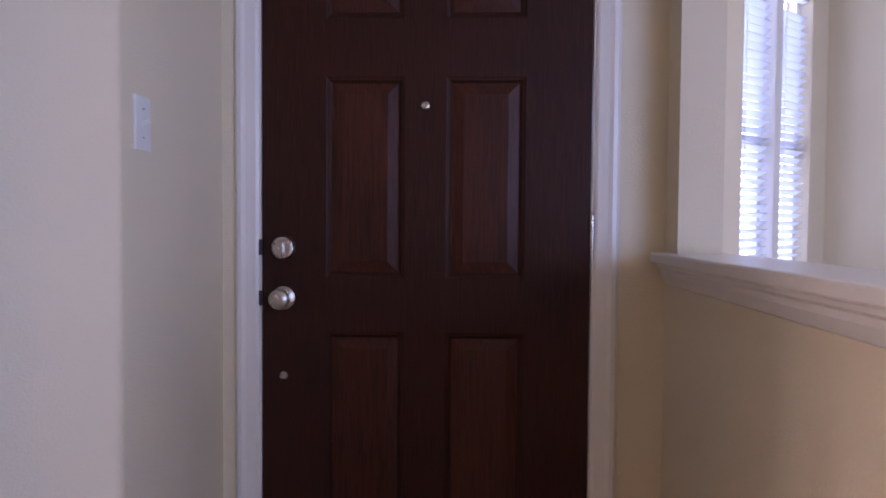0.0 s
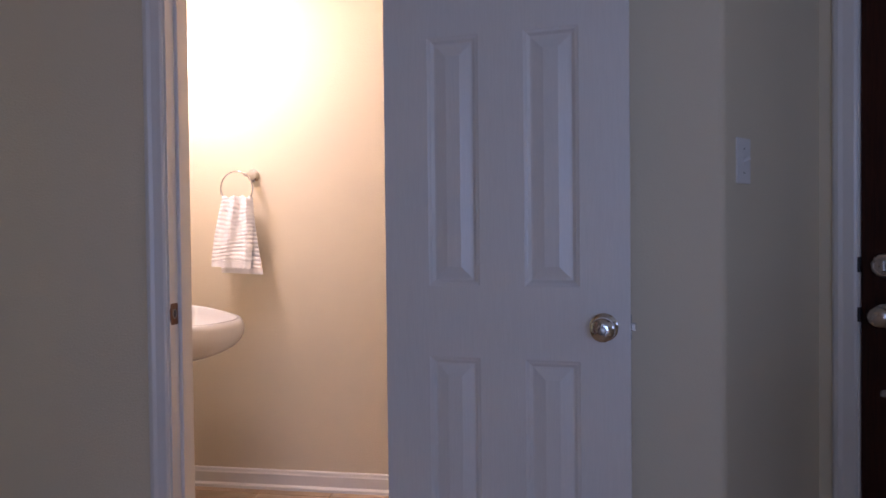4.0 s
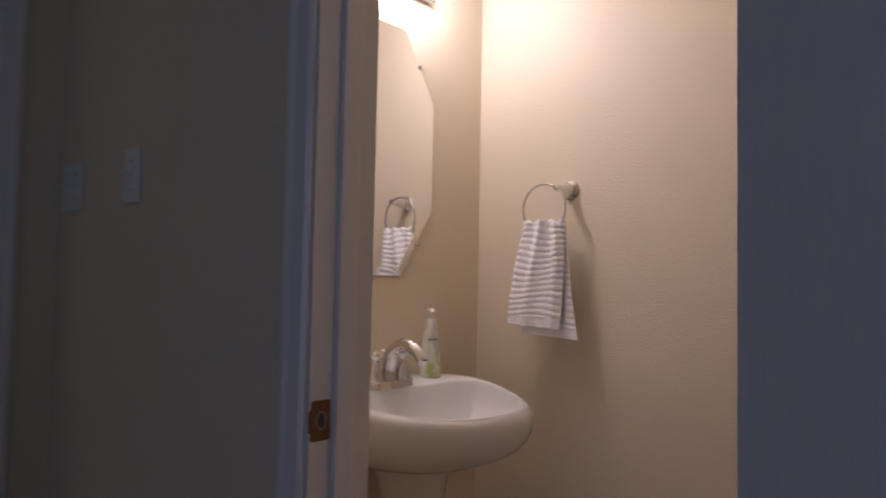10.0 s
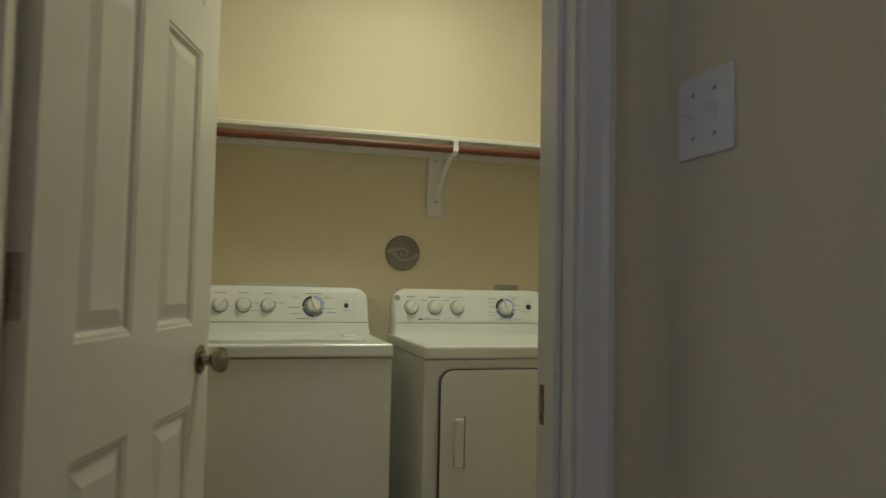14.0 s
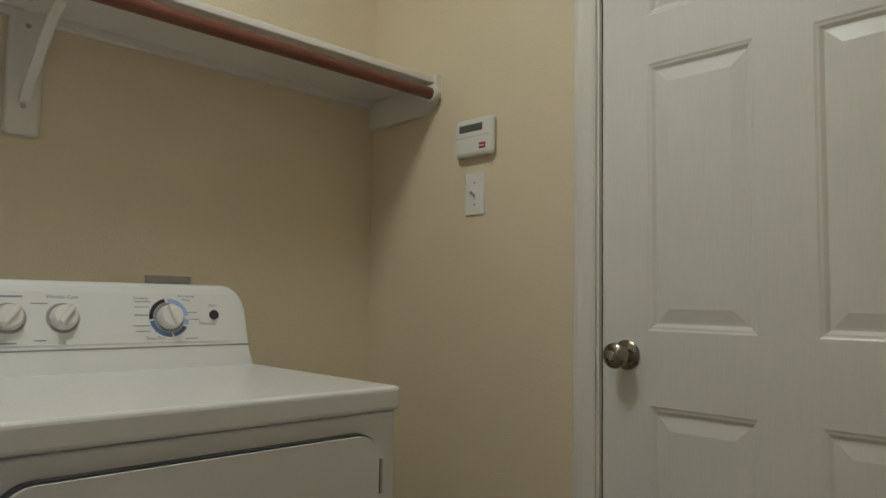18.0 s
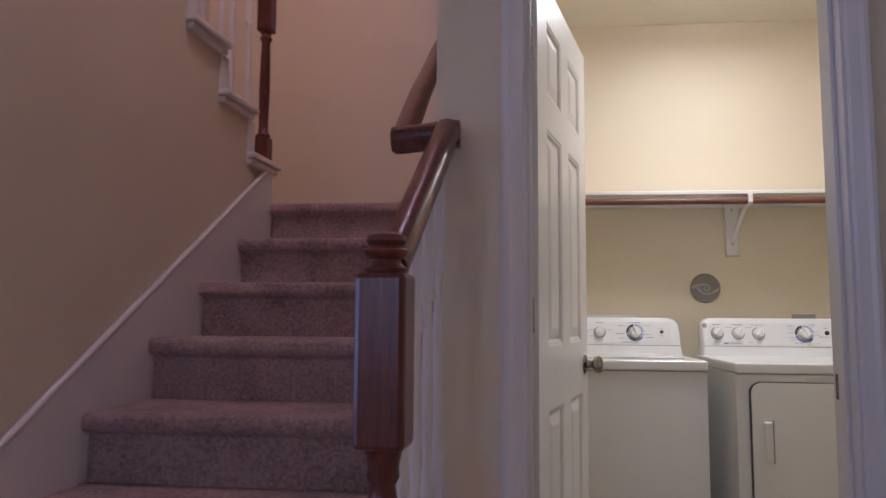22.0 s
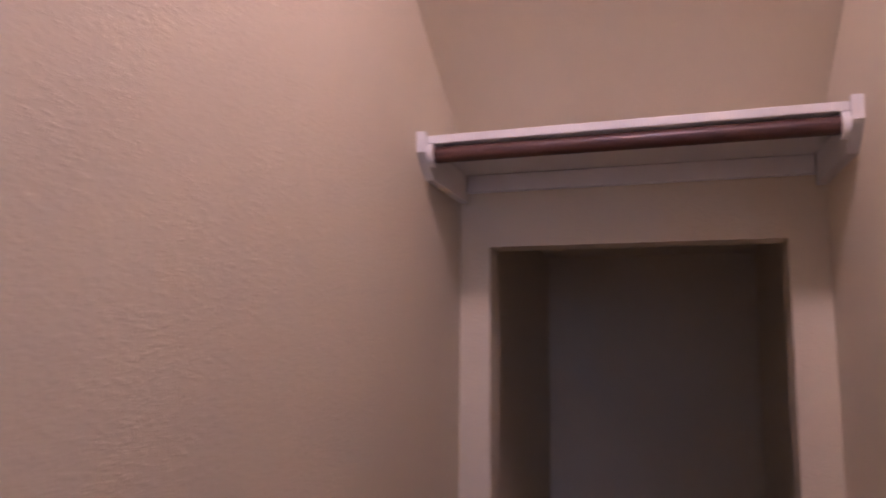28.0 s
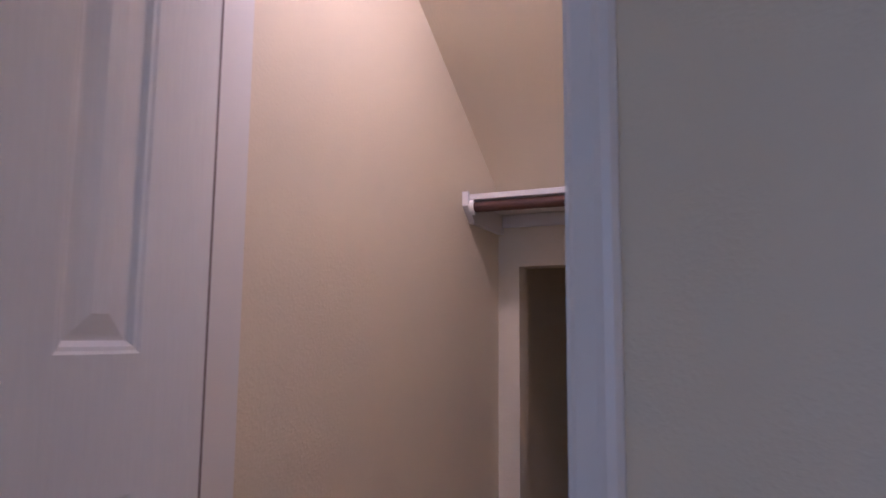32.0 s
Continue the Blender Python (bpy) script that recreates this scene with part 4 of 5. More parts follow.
part("collar", lathe([(0.0145, 0.139), (0.0145, 0.164), (0.011, 0.170), (0, 0.170)], 20), PLASTIC, soap, "", True)
part("pump_stem", lathe([(0.0055, 0.168), (0.0055, 0.182), (0, 0.182)], 12), CLEAR, soap, "", True)
part("pump_head", join(lathe([(0.009, 0.179), (0.011, 0.182), (0.012, 0.196), (0.010, 0.201), (0, 0.202)], 20), tube([(0, 0, 0.194), (-0.020, -0.022, 0.192), (-0.025, -0.027, 0.188)], 0.0052, 10)), PLASTIC, soap, "", True)


def wrapped(ang, z0, tilt, length, width, shape):
    """A print that follows the bottle: ang is the way it faces, shape gives the half width along it."""
    bm, rows, n = bmesh.new(), [], 10
    c, q = math.cos(radians(tilt)), math.sin(radians(tilt))
    for j in range(n + 1):
        v = j / n - 0.5
        row = []
        for i in range(5):
            u = (i / 2 - 1) * width * shape(j / n)
            a, b = u * c + v * length * q, z0 + v * length * c - u * q
            r = (0.0308 - 0.0639 * (b - 0.014) if b < 0.05 else 0.0285 - 0.0823 * (b - 0.05) if b < 0.095 else 0.0248 - 0.0696 * (b - 0.095)) + 0.0005
            w = radians(ang) + a / r
            row.append(bm.verts.new((r * math.cos(w), r * math.sin(w), b)))
        rows.append(row)
    for p, q in zip(rows, rows[1:]):
        for i in range(4):
            bm.faces.new((p[i], p[i + 1], q[i + 1], q[i]))
    return bm


part("neck_label", wrapped(240, 0.112, 0, 0.007, 0.016, lambda v: 1.0), INK, soap, "", True)
for ang, z, tilt, length, mt in ((196, 0.050, -30, 0.050, SOAP_G), (222, 0.030, 40, 0.040, SOAP_G), (236, 0.076, -14, 0.062, SOAP_W), (252, 0.046, -42, 0.056, SOAP_W), (246, 0.058, 16, 0.046, SOAP_G), (240, 0.013, 80, 0.034, SOAP_G), (282, 0.040, -52, 0.050, SOAP_G), (296, 0.068, 24, 0.050, SOAP_W), (322, 0.052, 20, 0.046, SOAP_G)):
    part("leaf_print", wrapped(ang, z, tilt, length, 0.0085, lambda v: math.sin(math.pi * min(1.0, v + 0.02)) ** 0.8), mt, soap, "", True)

# towel ring on the far wall
RY, RZ, RR = 1.428, 1.405, 0.0745
ring = thing("towel_ring", "chrome towel ring mounted on the wall", "towel ring", pose(BX1, RY - 0.018, RZ))
part("mount", lathe([(0.029, 0), (0.030, 0.004), (0.027, 0.007), (0.027, 0.010), (0.022, 0.014), (0.018, 0.018), (0.015, 0.030), (0.0105, 0.058), (0.0085, 0.066), (0.0075, 0.070), (0.0085, 0.073), (0.0105, 0.080), (0.0085, 0.087), (0, 0.090)], 28, pose(0, 0, 0, 0, -90, 0)), CHROME, ring, "", True)
part("ring", tube([(-0.080, 0.0435 + RR * math.sin(2 * math.pi * k / 48), -0.0605 + RR * math.cos(2 * math.pi * k / 48)) for k in range(48)], 0.0040, 10, None, True), CHROME, ring, "", True)


def towel_sheet(left, right, z_top, z_bot, x_top, x_bot, folds, hem, flat=0.0):
    """A hanging fall of ribbed terry. left, right: edge offsets at the top, the middle and the foot; folds: (u, drift, depth, width) of ridges that fade downwards."""
    bm, nu, nv, grid = bmesh.new(), 40, 220, []

    def along(e, v):
        return e[0] * (1 - v) * (1 - 2 * v) + e[1] * 4 * v * (1 - v) + e[2] * v * (2 * v - 1)
    for j in range(nv + 1):
        v = j / nv
        a, b, row = along(left, v), along(right, v), []
        for i in range(nu + 1):
            u = i / nu
            x = x_top + (x_bot - x_top) * math.sin(v * math.pi / 2)
            z = z_top + (z_bot - z_top) * v + 0.010 * math.sin(u * math.pi) * (1 - v) - 0.010 * u * v
            for fu, drift, depth, wide in folds:
                q = (u - fu - drift * v) / wide
                x -= depth * math.exp(-q * q) * (1.0 - 0.65 * v)
            drop = (z_top - z) + 0.006 * math.sin(u * 5.0 + 6 * v)
            rib = (0.5 + 0.5 * math.cos(2 * math.pi * drop / 0.0176)) ** 0.5 if z > z_bot + hem else 0.25
            edge = min(1.0, 8 * min(u, 1 - u) + 0.25)
            x -= 0.0030 * rib + 0.004 * edge - 0.003 * flat
            row.append(bm.verts.new((x, a + (b - a) * u + 0.0016 * (rib - 0.5) * (1 if u > 0.9 else -1 if u < 0.1 else 0) * -1, z)))
        grid.append(row)
    for j in range(nv):
        for i in range(nu):
            bm.faces.new((grid[j][i], grid[j][i + 1], grid[j + 1][i + 1], grid[j + 1][i]))
    bmesh.ops.recalc_face_normals(bm, faces=bm.faces)
    bmesh.ops.solidify(bm, geom=bm.faces[:], thickness=0.004)
    return bm


towel = thing("hand_towel", "white ribbed terry hand towel hanging through the ring", "towel", pose(BX1, RY, RZ))
part("front_fall", towel_sheet((0.092, 0.122, 0.142), (-0.044, -0.052, -0.042), -0.106, -0.402, -0.078, -0.092, ((0.12, -0.06, 0.014, 0.12), (0.52, -0.20, 0.026, 0.12), (0.86, 0.02, 0.022, 0.10)), 0.022), TOWEL, towel, "", True)
part("back_fall", towel_sheet((0.085, 0.098, 0.104), (-0.046, -0.064, -0.092), -0.108, -0.430, -0.075, -0.078, ((0.30, 0.05, -0.012, 0.12), (0.70, 0.04, -0.014, 0.12)), 0.020, 0.3), TOWEL, towel, "", True)
part("fold_over", tube([(-0.079, 0.090 - 0.132 * k / 16, -0.108 + 0.0045 * math.sin(k * 1.25 + 0.6)) for k in range(17)], [0.010 + 0.0035 * math.sin(k * 1.25 + 0.6) for k in range(17)], 14), TOWEL, towel, "", True)

# ---- hall switches ----
EAST = Matrix(((0, 1, 0, 0), (-1, 0, 0, 0), (0, 0, 1, 0), (0, 0, 0, 1)))       # plate front towards -x
switch_plate("light_switch", "white toggle switch plate on the hall wall", Matrix.Translation((HX, 1.735, 1.330)) @ EAST, 1)
switch_plate("double_switch", "white two-gang toggle switch plate by the laundry door", Matrix.Translation((HX, 2.050, 1.330)) @ EAST, 2)
switch_plate("dimmer_switch", "white dimmer switch plate on the stair wall", ZONE @ Matrix.Translation((0, 0.205, 1.355)) @ Matrix(((0, -1, 0, 0), (1, 0, 0, 0), (0, 0, 1, 0), (0, 0, 0, 1))), 1, False)

# ---- laundry ----
SHZ, SHD = 1.692, 0.300
shelf = thing("laundry_shelf", "long white wall shelf above washer and dryer", "shelf", None)
part("board", box(LX0 + 0.002, LYB - SHD, SHZ - 0.019, LX1 - 0.002, LYB - 0.001, SHZ, 0.003), TRIM, shelf)
part("back_cleat", box(LX0 + 0.002, LYB - 0.019, SHZ - 0.040, LX1 - 0.021, LYB - 0.001, SHZ - 0.0192), TRIM, shelf)


def end_cleat(x0, x1, yb, d, z, drop=0.108):
    return prism([(yb - 0.001, z - 0.020), (yb - 0.001, z - drop), (yb - d + 0.045, z - drop), (yb - d - 0.012, z - drop + 0.046), (yb - d - 0.012, z + 0.004), (yb - d - 0.0005, z + 0.004), (yb - d - 0.0005, z - 0.020)], x0, x1, "x")


part("end_cleat", end_cleat(LX1 - 0.019, LX1, LYB, SHD, SHZ), TRIM, shelf)
part("end_cleat", end_cleat(LX0, LX0 + 0.019, LYB, SHD, SHZ), TRIM, shelf)
RODY, RODZ = LYB - 0.300, SHZ - 0.052
rod = thing("closet_rod", "reddish stained wooden hanging rod under the shelf", "rod", None)
part("bar", tube([(LX0 + 0.021, RODY, RODZ), (LX1 - 0.021, RODY, RODZ)], 0.0165, 16), ROD, rod, "", True)
part("rod_socket", tube([(LX1 - 0.021, RODY, RODZ), (LX1 - 0.032, RODY, RODZ)], 0.025, 18), PLASTIC, rod, "", True)
BRX = 1.742
br = thing("shelf_bracket", "white metal shelf and rod bracket", "bracket", None)
part("wall_plate", box(BRX - 0.036, LYB - 0.020, SHZ - 0.300, BRX + 0.036, LYB - 0.0195 + 0.019, SHZ - 0.020, 0.010), TRIM, br)
part("brace", sweep([(-0.010, -0.003), (0.010, -0.003), (0.010, 0.003), (-0.010, 0.003)], [(BRX, LYB - 0.024, SHZ - 0.225), (BRX, LYB - 0.060, SHZ - 0.190), (BRX, LYB - 0.21, SHZ - 0.090), (BRX, LYB - 0.262, SHZ - 0.070), (BRX, RODY - 0.002, SHZ - 0.073), (BRX, RODY - 0.022, SHZ - 0.060)], (0, -0.5, -1)), TRIM, br)
part("shelf_arm", box(BRX - 0.012, LYB - SHD - 0.006, SHZ - 0.024, BRX + 0.012, LYB - 0.02, SHZ - 0.0195), TRIM, br)
part("rod_hook", box(BRX - 0.011, RODY - 0.022, RODZ - 0.010, BRX + 0.011, RODY - 0.0175, SHZ - 0.021, 0.002), PLASTIC, br)
for z in (SHZ - 0.055, SHZ - 0.235):
    part("screw", lathe([(0, 0), (0.006, 0), (0.005, 0.003), (0, 0.0035)], 12, pose(BRX, LYB - 0.0195, z, 90)), STEEL, br, "", True)

vent = thing("wall_plaque", "round grey-brown metal plaque with a pale swirl on the laundry wall", "wall plaque", pose(1.602, LYB, 1.228))
part("disc", lathe([(0, 0), (0.074, 0), (0.076, 0.004), (0.073, 0.009), (0, 0.009)], 48, pose(0, 0, 0, 90)), paint("plaque_bronze", (0.21, 0.19, 0.165), 0.45, 60.0, 0.2, 0.12), vent, "", True)
SWIRL = plain("swirl_enamel", (0.35, 0.325, 0.285), 0.4)
for pts, rad in (([(-0.069, 0.004), (-0.050, 0.010), (-0.030, 0.016), (-0.010, 0.020), (0.010, 0.017), (0.022, 0.006), (0.018, -0.009), (0.003, -0.014), (-0.009, -0.006), (-0.006, 0.005), (0.004, 0.006)], [0.008, 0.009, 0.008, 0.006, 0.005, 0.0045, 0.004, 0.004, 0.0035, 0.003, 0.002]),
                 ([(-0.040, 0.000), (-0.030, -0.014), (-0.014, -0.027), (0.008, -0.032), (0.030, -0.028), (0.050, -0.016), (0.068, -0.004)], [0.008, 0.0065, 0.005, 0.0045, 0.005, 0.006, 0.006])):
    bm = tube([(a, 0, b) for a, b in pts], rad, 8)
    bmesh.ops.scale(bm, vec=(1, 0.25, 1), verts=bm.verts)
    bmesh.ops.translate(bm, vec=(0, -0.0095, 0), verts=bm.verts)
    part("swirl", bm, SWIRL, vent, "pale raised swirl", True)

outlet = thing("outlet_box", "grey outlet plate behind the dryer", "outlet", pose(2.087, LYB, 1.062))
part("plate", box(-0.058, -0.006, -0.036, 0.058, 0, 0.036, 0.002), STEEL, outlet)
part("socket", box(-0.03, -0.008, -0.02, 0.03, -0.005, 0.02, 0.002), GREY, outlet)
valve = thing("washer_valve_box", "pale recessed valve box behind the washer", "valve box", pose(1.08, LYB, 1.035))
part("plate", box(-0.16, -0.005, -0.05, 0.16, 0, 0.05, 0.002), PLASTIC, valve)
part("recess", box(-0.13, -0.0065, -0.035, 0.13, -0.0045, 0.035, 0.001), GREY, valve)

alarm = thing("alarm_keypad", "white alarm keypad with a small grey display", "keypad", Matrix.Translation((LX1, 3.764, 1.489)) @ EAST)
part("case", box(-0.068, -0.026, -0.052, 0.068, 0, 0.052, 0.012, None, 4), PLASTIC, alarm)
part("display", box(-0.048, -0.0275, 0.014, 0.036, -0.0255, 0.034, 0.0008), plain("lcd", (0.12, 0.13, 0.11), 0.25), alarm)
part("flap_line", box(-0.062, -0.0268, -0.0005, 0.062, -0.0255, 0.0005), GREY, alarm)
part("badge", box(0.026, -0.0275, -0.036, 0.048, -0.0255, -0.020, 0.0005), plain("badge_red", (0.35, 0.06, 0.04), 0.4), alarm, "small dark red badge")
part("badge_bar", box(0.028, -0.0282, -0.030, 0.046, -0.0265, -0.027), PLASTIC, alarm)
switch_plate("light_switch", "white toggle switch plate below the alarm keypad", Matrix.Translation((LX1, 3.772, 1.337)) @ EAST, 1)


def text(body, size, m, mat, parent, name="lettering"):
    cu = bpy.data.curves.new(name, "FONT")
    cu.body, cu.size, cu.extrude = body, size, 0.0002
    cu.align_x, cu.align_y = "CENTER", "CENTER"
    tmp = bpy.data.objects.new("tmp", cu)
    scene.collection.objects.link(tmp)
    dg = bpy.context.evaluated_depsgraph_get()
    me = bpy.data.meshes.new_from_object(tmp.evaluated_get(dg))
    bpy.data.objects.remove(tmp)
    me.materials.clear()
    me.materials.append(mat)
    ob = new(name, me)
    ob.parent = parent
    ob.matrix_local = m
    return ob


AW, AD, AZ = 0.687, 0.66, 0.892


def dial(parent, x, z, r, blue, tiltm):
    """A control on the sloping console face."""
    g = part("knob", lathe([(r, 0), (r * 1.02, 0.004), (r * 0.93, 0.018), (r * 0.80, 0.022), (0, 0.022)], 28), PLASTIC, parent, "white control knob", True)
    g.matrix_local = tiltm @ pose(x, z, 0.0008)
    part("grip", box(-r * 0.22, -r * 0.88, 0.020, r * 0.22, r * 0.88, 0.033, 0.003), PLASTIC, g).rotation_euler = (0, 0, radians(-35 if not blue else 20))
    ringp = part("dial_ring", lathe([(r * 1.06, 0.0003), (r * 1.24, 0.0003), (r * 1.24, 0.0009), (r * 1.06, 0.0009)], 32), GREY, parent)
    ringp.matrix_local = tiltm @ pose(x, z, 0)
    if blue:
        for a0, a1, mt in ((100, 185, DARK), (190, 275, BLUE), (278, 330, BLUE), (335, 355, PALEBLUE), (5, 92, PALEBLUE)):
            pts = [(math.cos(radians(a)) * r * q, math.sin(radians(a)) * r * q) for q, rng in ((1.28, range(a0, a1 + 1, 6)), (1.62, range(a1, a0 - 1, -6))) for a in rng]
            arcp = part("dial_arc", prism(pts, 0.0003, 0.0010, "z"), mt, parent)
            arcp.matrix_local = tiltm @ pose(x, z, 0)


def print_bars(parent, tiltm, items):
    for x, z, w, h in items:
        p = part("print_bar", box(-w / 2, -h / 2, 0.0002, w / 2, h / 2, 0.0007), INK, parent)
        p.matrix_local = tiltm @ pose(x, z, 0)


def console(a, cf):
    """Backsplash with a sloping face; returns the face's frame, x across, y up the slope, z outwards."""
    h0, h1 = AZ + 0.020, AZ + 0.182
    y0, y1 = cf, cf + 0.055
    hx, r = AW / 2 - 0.010, 0.055

    def outline(inset):
        """Front view: square feet, rounded upper corners, slightly flared at the foot."""
        w, top, rr = hx - inset, h1 - inset, r - inset
        pts = [(-w - 0.006, AZ - 0.012), (w + 0.006, AZ - 0.012), (w + 0.004, AZ + 0.012), (w, AZ + 0.035)]
        pts += [(w - rr + rr * math.cos(radians(q)), top - rr + rr * math.sin(radians(q))) for q in range(0, 91, 10)]
        pts += [(-w + rr - rr * math.sin(radians(q)), top - rr + rr * math.cos(radians(q))) for q in range(0, 91, 10)]
        return pts + [(-w, AZ + 0.035), (-w - 0.004, AZ + 0.012)]

    def face_y(z):
        return y0 + (z - h0 - 0.026) * 0.041 / 0.122
    bm, loops = bmesh.new(), []
    for inset, back in ((0.010, 0.0), (0.004, 0.0025), (0.0, 0.010), (0.0, None), (0.008, None)):
        loops.append([bm.verts.new((x, face_y(z) + back if back is not None else AD - (0.028 if inset == 0 else 0.014), z)) for x, z in outline(inset)])
    for p, q in zip(loops, loops[1:]):
        for i in range(len(p)):
            j = (i + 1) % len(p)
            bm.faces.new((p[i], p[j], q[j], q[i]))
    bm.faces.new(loops[0]), bm.faces.new(loops[-1])
    part("console", bm, APPLIANCE, a, "white sloping control console", True)
    ang = math.degrees(math.atan2(h1 - h0 - 0.04, y1 - y0 - 0.014))
    mid = ((y0 + y1 - 0.014) / 2, (h0 + 0.026 + h1 - 0.014) / 2)
    m = pose(0, mid[0], mid[1], ang) @ pose(0, 0, 0.0006)
    face = part("control_panel", box(-AW / 2 + 0.045, -0.056, 0.0, AW / 2 - 0.055, 0.056, 0.0012, 0.0005), APPLIANCE, a, "printed control panel")
    face.matrix_local = m
    part("console_seam", box(-hx + 0.003, -0.0655, -0.002, hx - 0.003, -0.0630, 0.0012), GREY, a).matrix_local = m
    return m @ pose(0, 0, 0.0012)


def dryer_body(a):
    part("side_body", box(-AW / 2 + 0.003, 0.012, 0.02, AW / 2 - 0.003, AD - 0.01, AZ - 0.045, 0.004), APPLIANCE, a)
    part("top_panel", box(-AW / 2, 0.0, AZ - 0.043, AW / 2, AD - 0.012, AZ, 0.008, None, 3), APPLIANCE, a, "white enamelled top")
    for x in (-AW / 2 + 0.05, AW / 2 - 0.05):
        for y in (0.06, AD - 0.08):
            part("foot", lathe([(0.018, 0), (0.018, 0.012), (0.010, 0.014), (0.010, 0.022), (0, 0.022)], 12, pose(x, y, 0)), DARK, a)


dryer = thing("dryer", "white front-loading clothes dryer with back console", "dryer", pose(1.858, 3.456, 0))
dryer_body(dryer)
bm = box(-0.291, -0.004, 0.320, 0.291, 0.014, 0.817)
corners = [e for e in bm.edges if abs(e.verts[0].co.y - e.verts[1].co.y) > 0.01]
bmesh.ops.bevel(bm, geom=corners, offset=0.045, segments=6, affect="EDGES", profile=0.5)
part("door_gap", join(None, bm), DARK, dryer, "dark gap round the door")
bm = box(-0.288, -0.010, 0.323, 0.288, 0.012, 0.814)
corners = [e for e in bm.edges if abs(e.verts[0].co.y - e.verts[1].co.y) > 0.01]
bmesh.ops.bevel(bm, geom=corners, offset=0.042, segments=6, affect="EDGES", profile=0.5)
dd = part("door", bm, APPLIANCE, dryer, "rectangular dryer door")
part("handle", box(-0.245, -0.026, 0.500, -0.212, -0.009, 0.660, 0.008, None, 3), PLASTIC, dd, "moulded white pull handle")
part("handle_recess", box(-0.210, -0.0112, 0.495, -0.204, -0.0095, 0.665), GREY, dd)
for z in (0.42, 0.74):
    part("door_hinge", box(0.2925, -0.008, z - 0.03, 0.299, 0.012, z + 0.03, 0.002), STEEL, dryer)
fm = console(dryer, 0.535)
for x in (-0.262, -0.163, -0.068):
    dial(dryer, x, 0.0, 0.025, False, fm)
dial(dryer, 0.145, 0.0, 0.027, True, fm)
part("badge", lathe([(0, 0), (0.012, 0), (0.012, 0.0015), (0, 0.0018)], 20, fm @ pose(-0.318, 0.040, 0)), GREY, dryer, "small round maker's badge", True)
part("start_button", lathe([(0, 0), (0.011, 0), (0.011, 0.004), (0.009, 0.006), (0, 0.006)], 20, fm @ pose(0.249, 0.006, 0)), DARK, dryer, "dark start button", True)
for body, x, z, sz in (("Wrinkle Care", -0.065, 0.044, 0.0105), ("Cottons", 0.060, 0.044, 0.0095), ("Permanent", 0.160, 0.050, 0.0085), ("Press", 0.160, 0.041, 0.0085), ("Start", 0.232, 0.029, 0.0095), ("Delicates", 0.205, -0.014, 0.0105), ("Time Dry", 0.085, -0.046, 0.0105)):
    text(body, sz, fm @ pose(x + (0.027 if 0 < x < 0.23 else 0.017 if x > 0 else -0.003), z, 0.0002), INK, dryer)
print_bars(dryer, fm, [(-0.262, 0.044, 0.035, 0.004), (-0.163, 0.044, 0.050, 0.004), (-0.205, 0.030, 0.03, 0.002), (-0.11, 0.030, 0.03, 0.002), (-0.20, -0.045, 0.026, 0.002), (-0.20, -0.050, 0.022, 0.002), (-0.11, -0.045, 0.022, 0.002), (0.089, 0.036, 0.035, 0.0018), (0.087, 0.024, 0.03, 0.0018), (0.085, 0.006, 0.03, 0.0018), (0.085, -0.018, 0.038, 0.0018), (0.087, -0.030, 0.032, 0.0018), (0.199, 0.012, 0.022, 0.0018), (0.202, -0.004, 0.022, 0.0018), (0.192, -0.048, 0.03, 0.0018)])
part("print_bar", box(-0.235, -0.053, 0.0, -0.215, -0.046, 0.0006), BLUE, dryer).matrix_local = fm
part("print_bar", box(-0.210, -0.051, 0.0, -0.15, -0.048, 0.0006), INK, dryer).matrix_local = fm

washer = thing("washer", "white top-loading washing machine with back console", "washing machine", pose(1.088, 3.576 - 0.028, 0))
dryer_body(washer)
part("seam", box(-AW / 2 + 0.004, 0.010, AZ - 0.048, AW / 2 - 0.004, 0.013, AZ - 0.0435), GREY, washer)
bm = box(-0.262, 0.045, AZ - 0.004, 0.262, 0.405, AZ + 0.010)
corners = [e for e in bm.edges if abs(e.verts[0].co.z - e.verts[1].co.z) > 0.01]
bmesh.ops.bevel(bm, geom=corners, offset=0.05, segments=6, affect="EDGES", profile=0.5)
lid = part("lid", bm, APPLIANCE, washer, "hinged white lid")
part("lid_field", lathe([(0, 0.0004), (0.15, 0.0004), (0.156, 0.0), (0.162, 0.0012), (0.166, 0.0)], 40, pose(0, 0.225, AZ + 0.0105), None, 1.2, 0.95), APPLIANCE, lid, "round raised field", True)
part("lid_handle", box(0.20, 0.20, AZ + 0.008, 0.245, 0.26, AZ + 0.014, 0.003), APPLIANCE, lid)
fm = console(washer, 0.445)
for x in (-0.23, -0.145, -0.055):
    dial(washer, x, 0.0, 0.024, False, fm)
dial(washer, 0.118, 0.0, 0.027, True, fm)
part("start_button", lathe([(0, 0), (0.009, 0), (0.009, 0.004), (0, 0.005)], 20, fm @ pose(0.245, 0.004, 0)), DARK, washer, "dark start button", True)
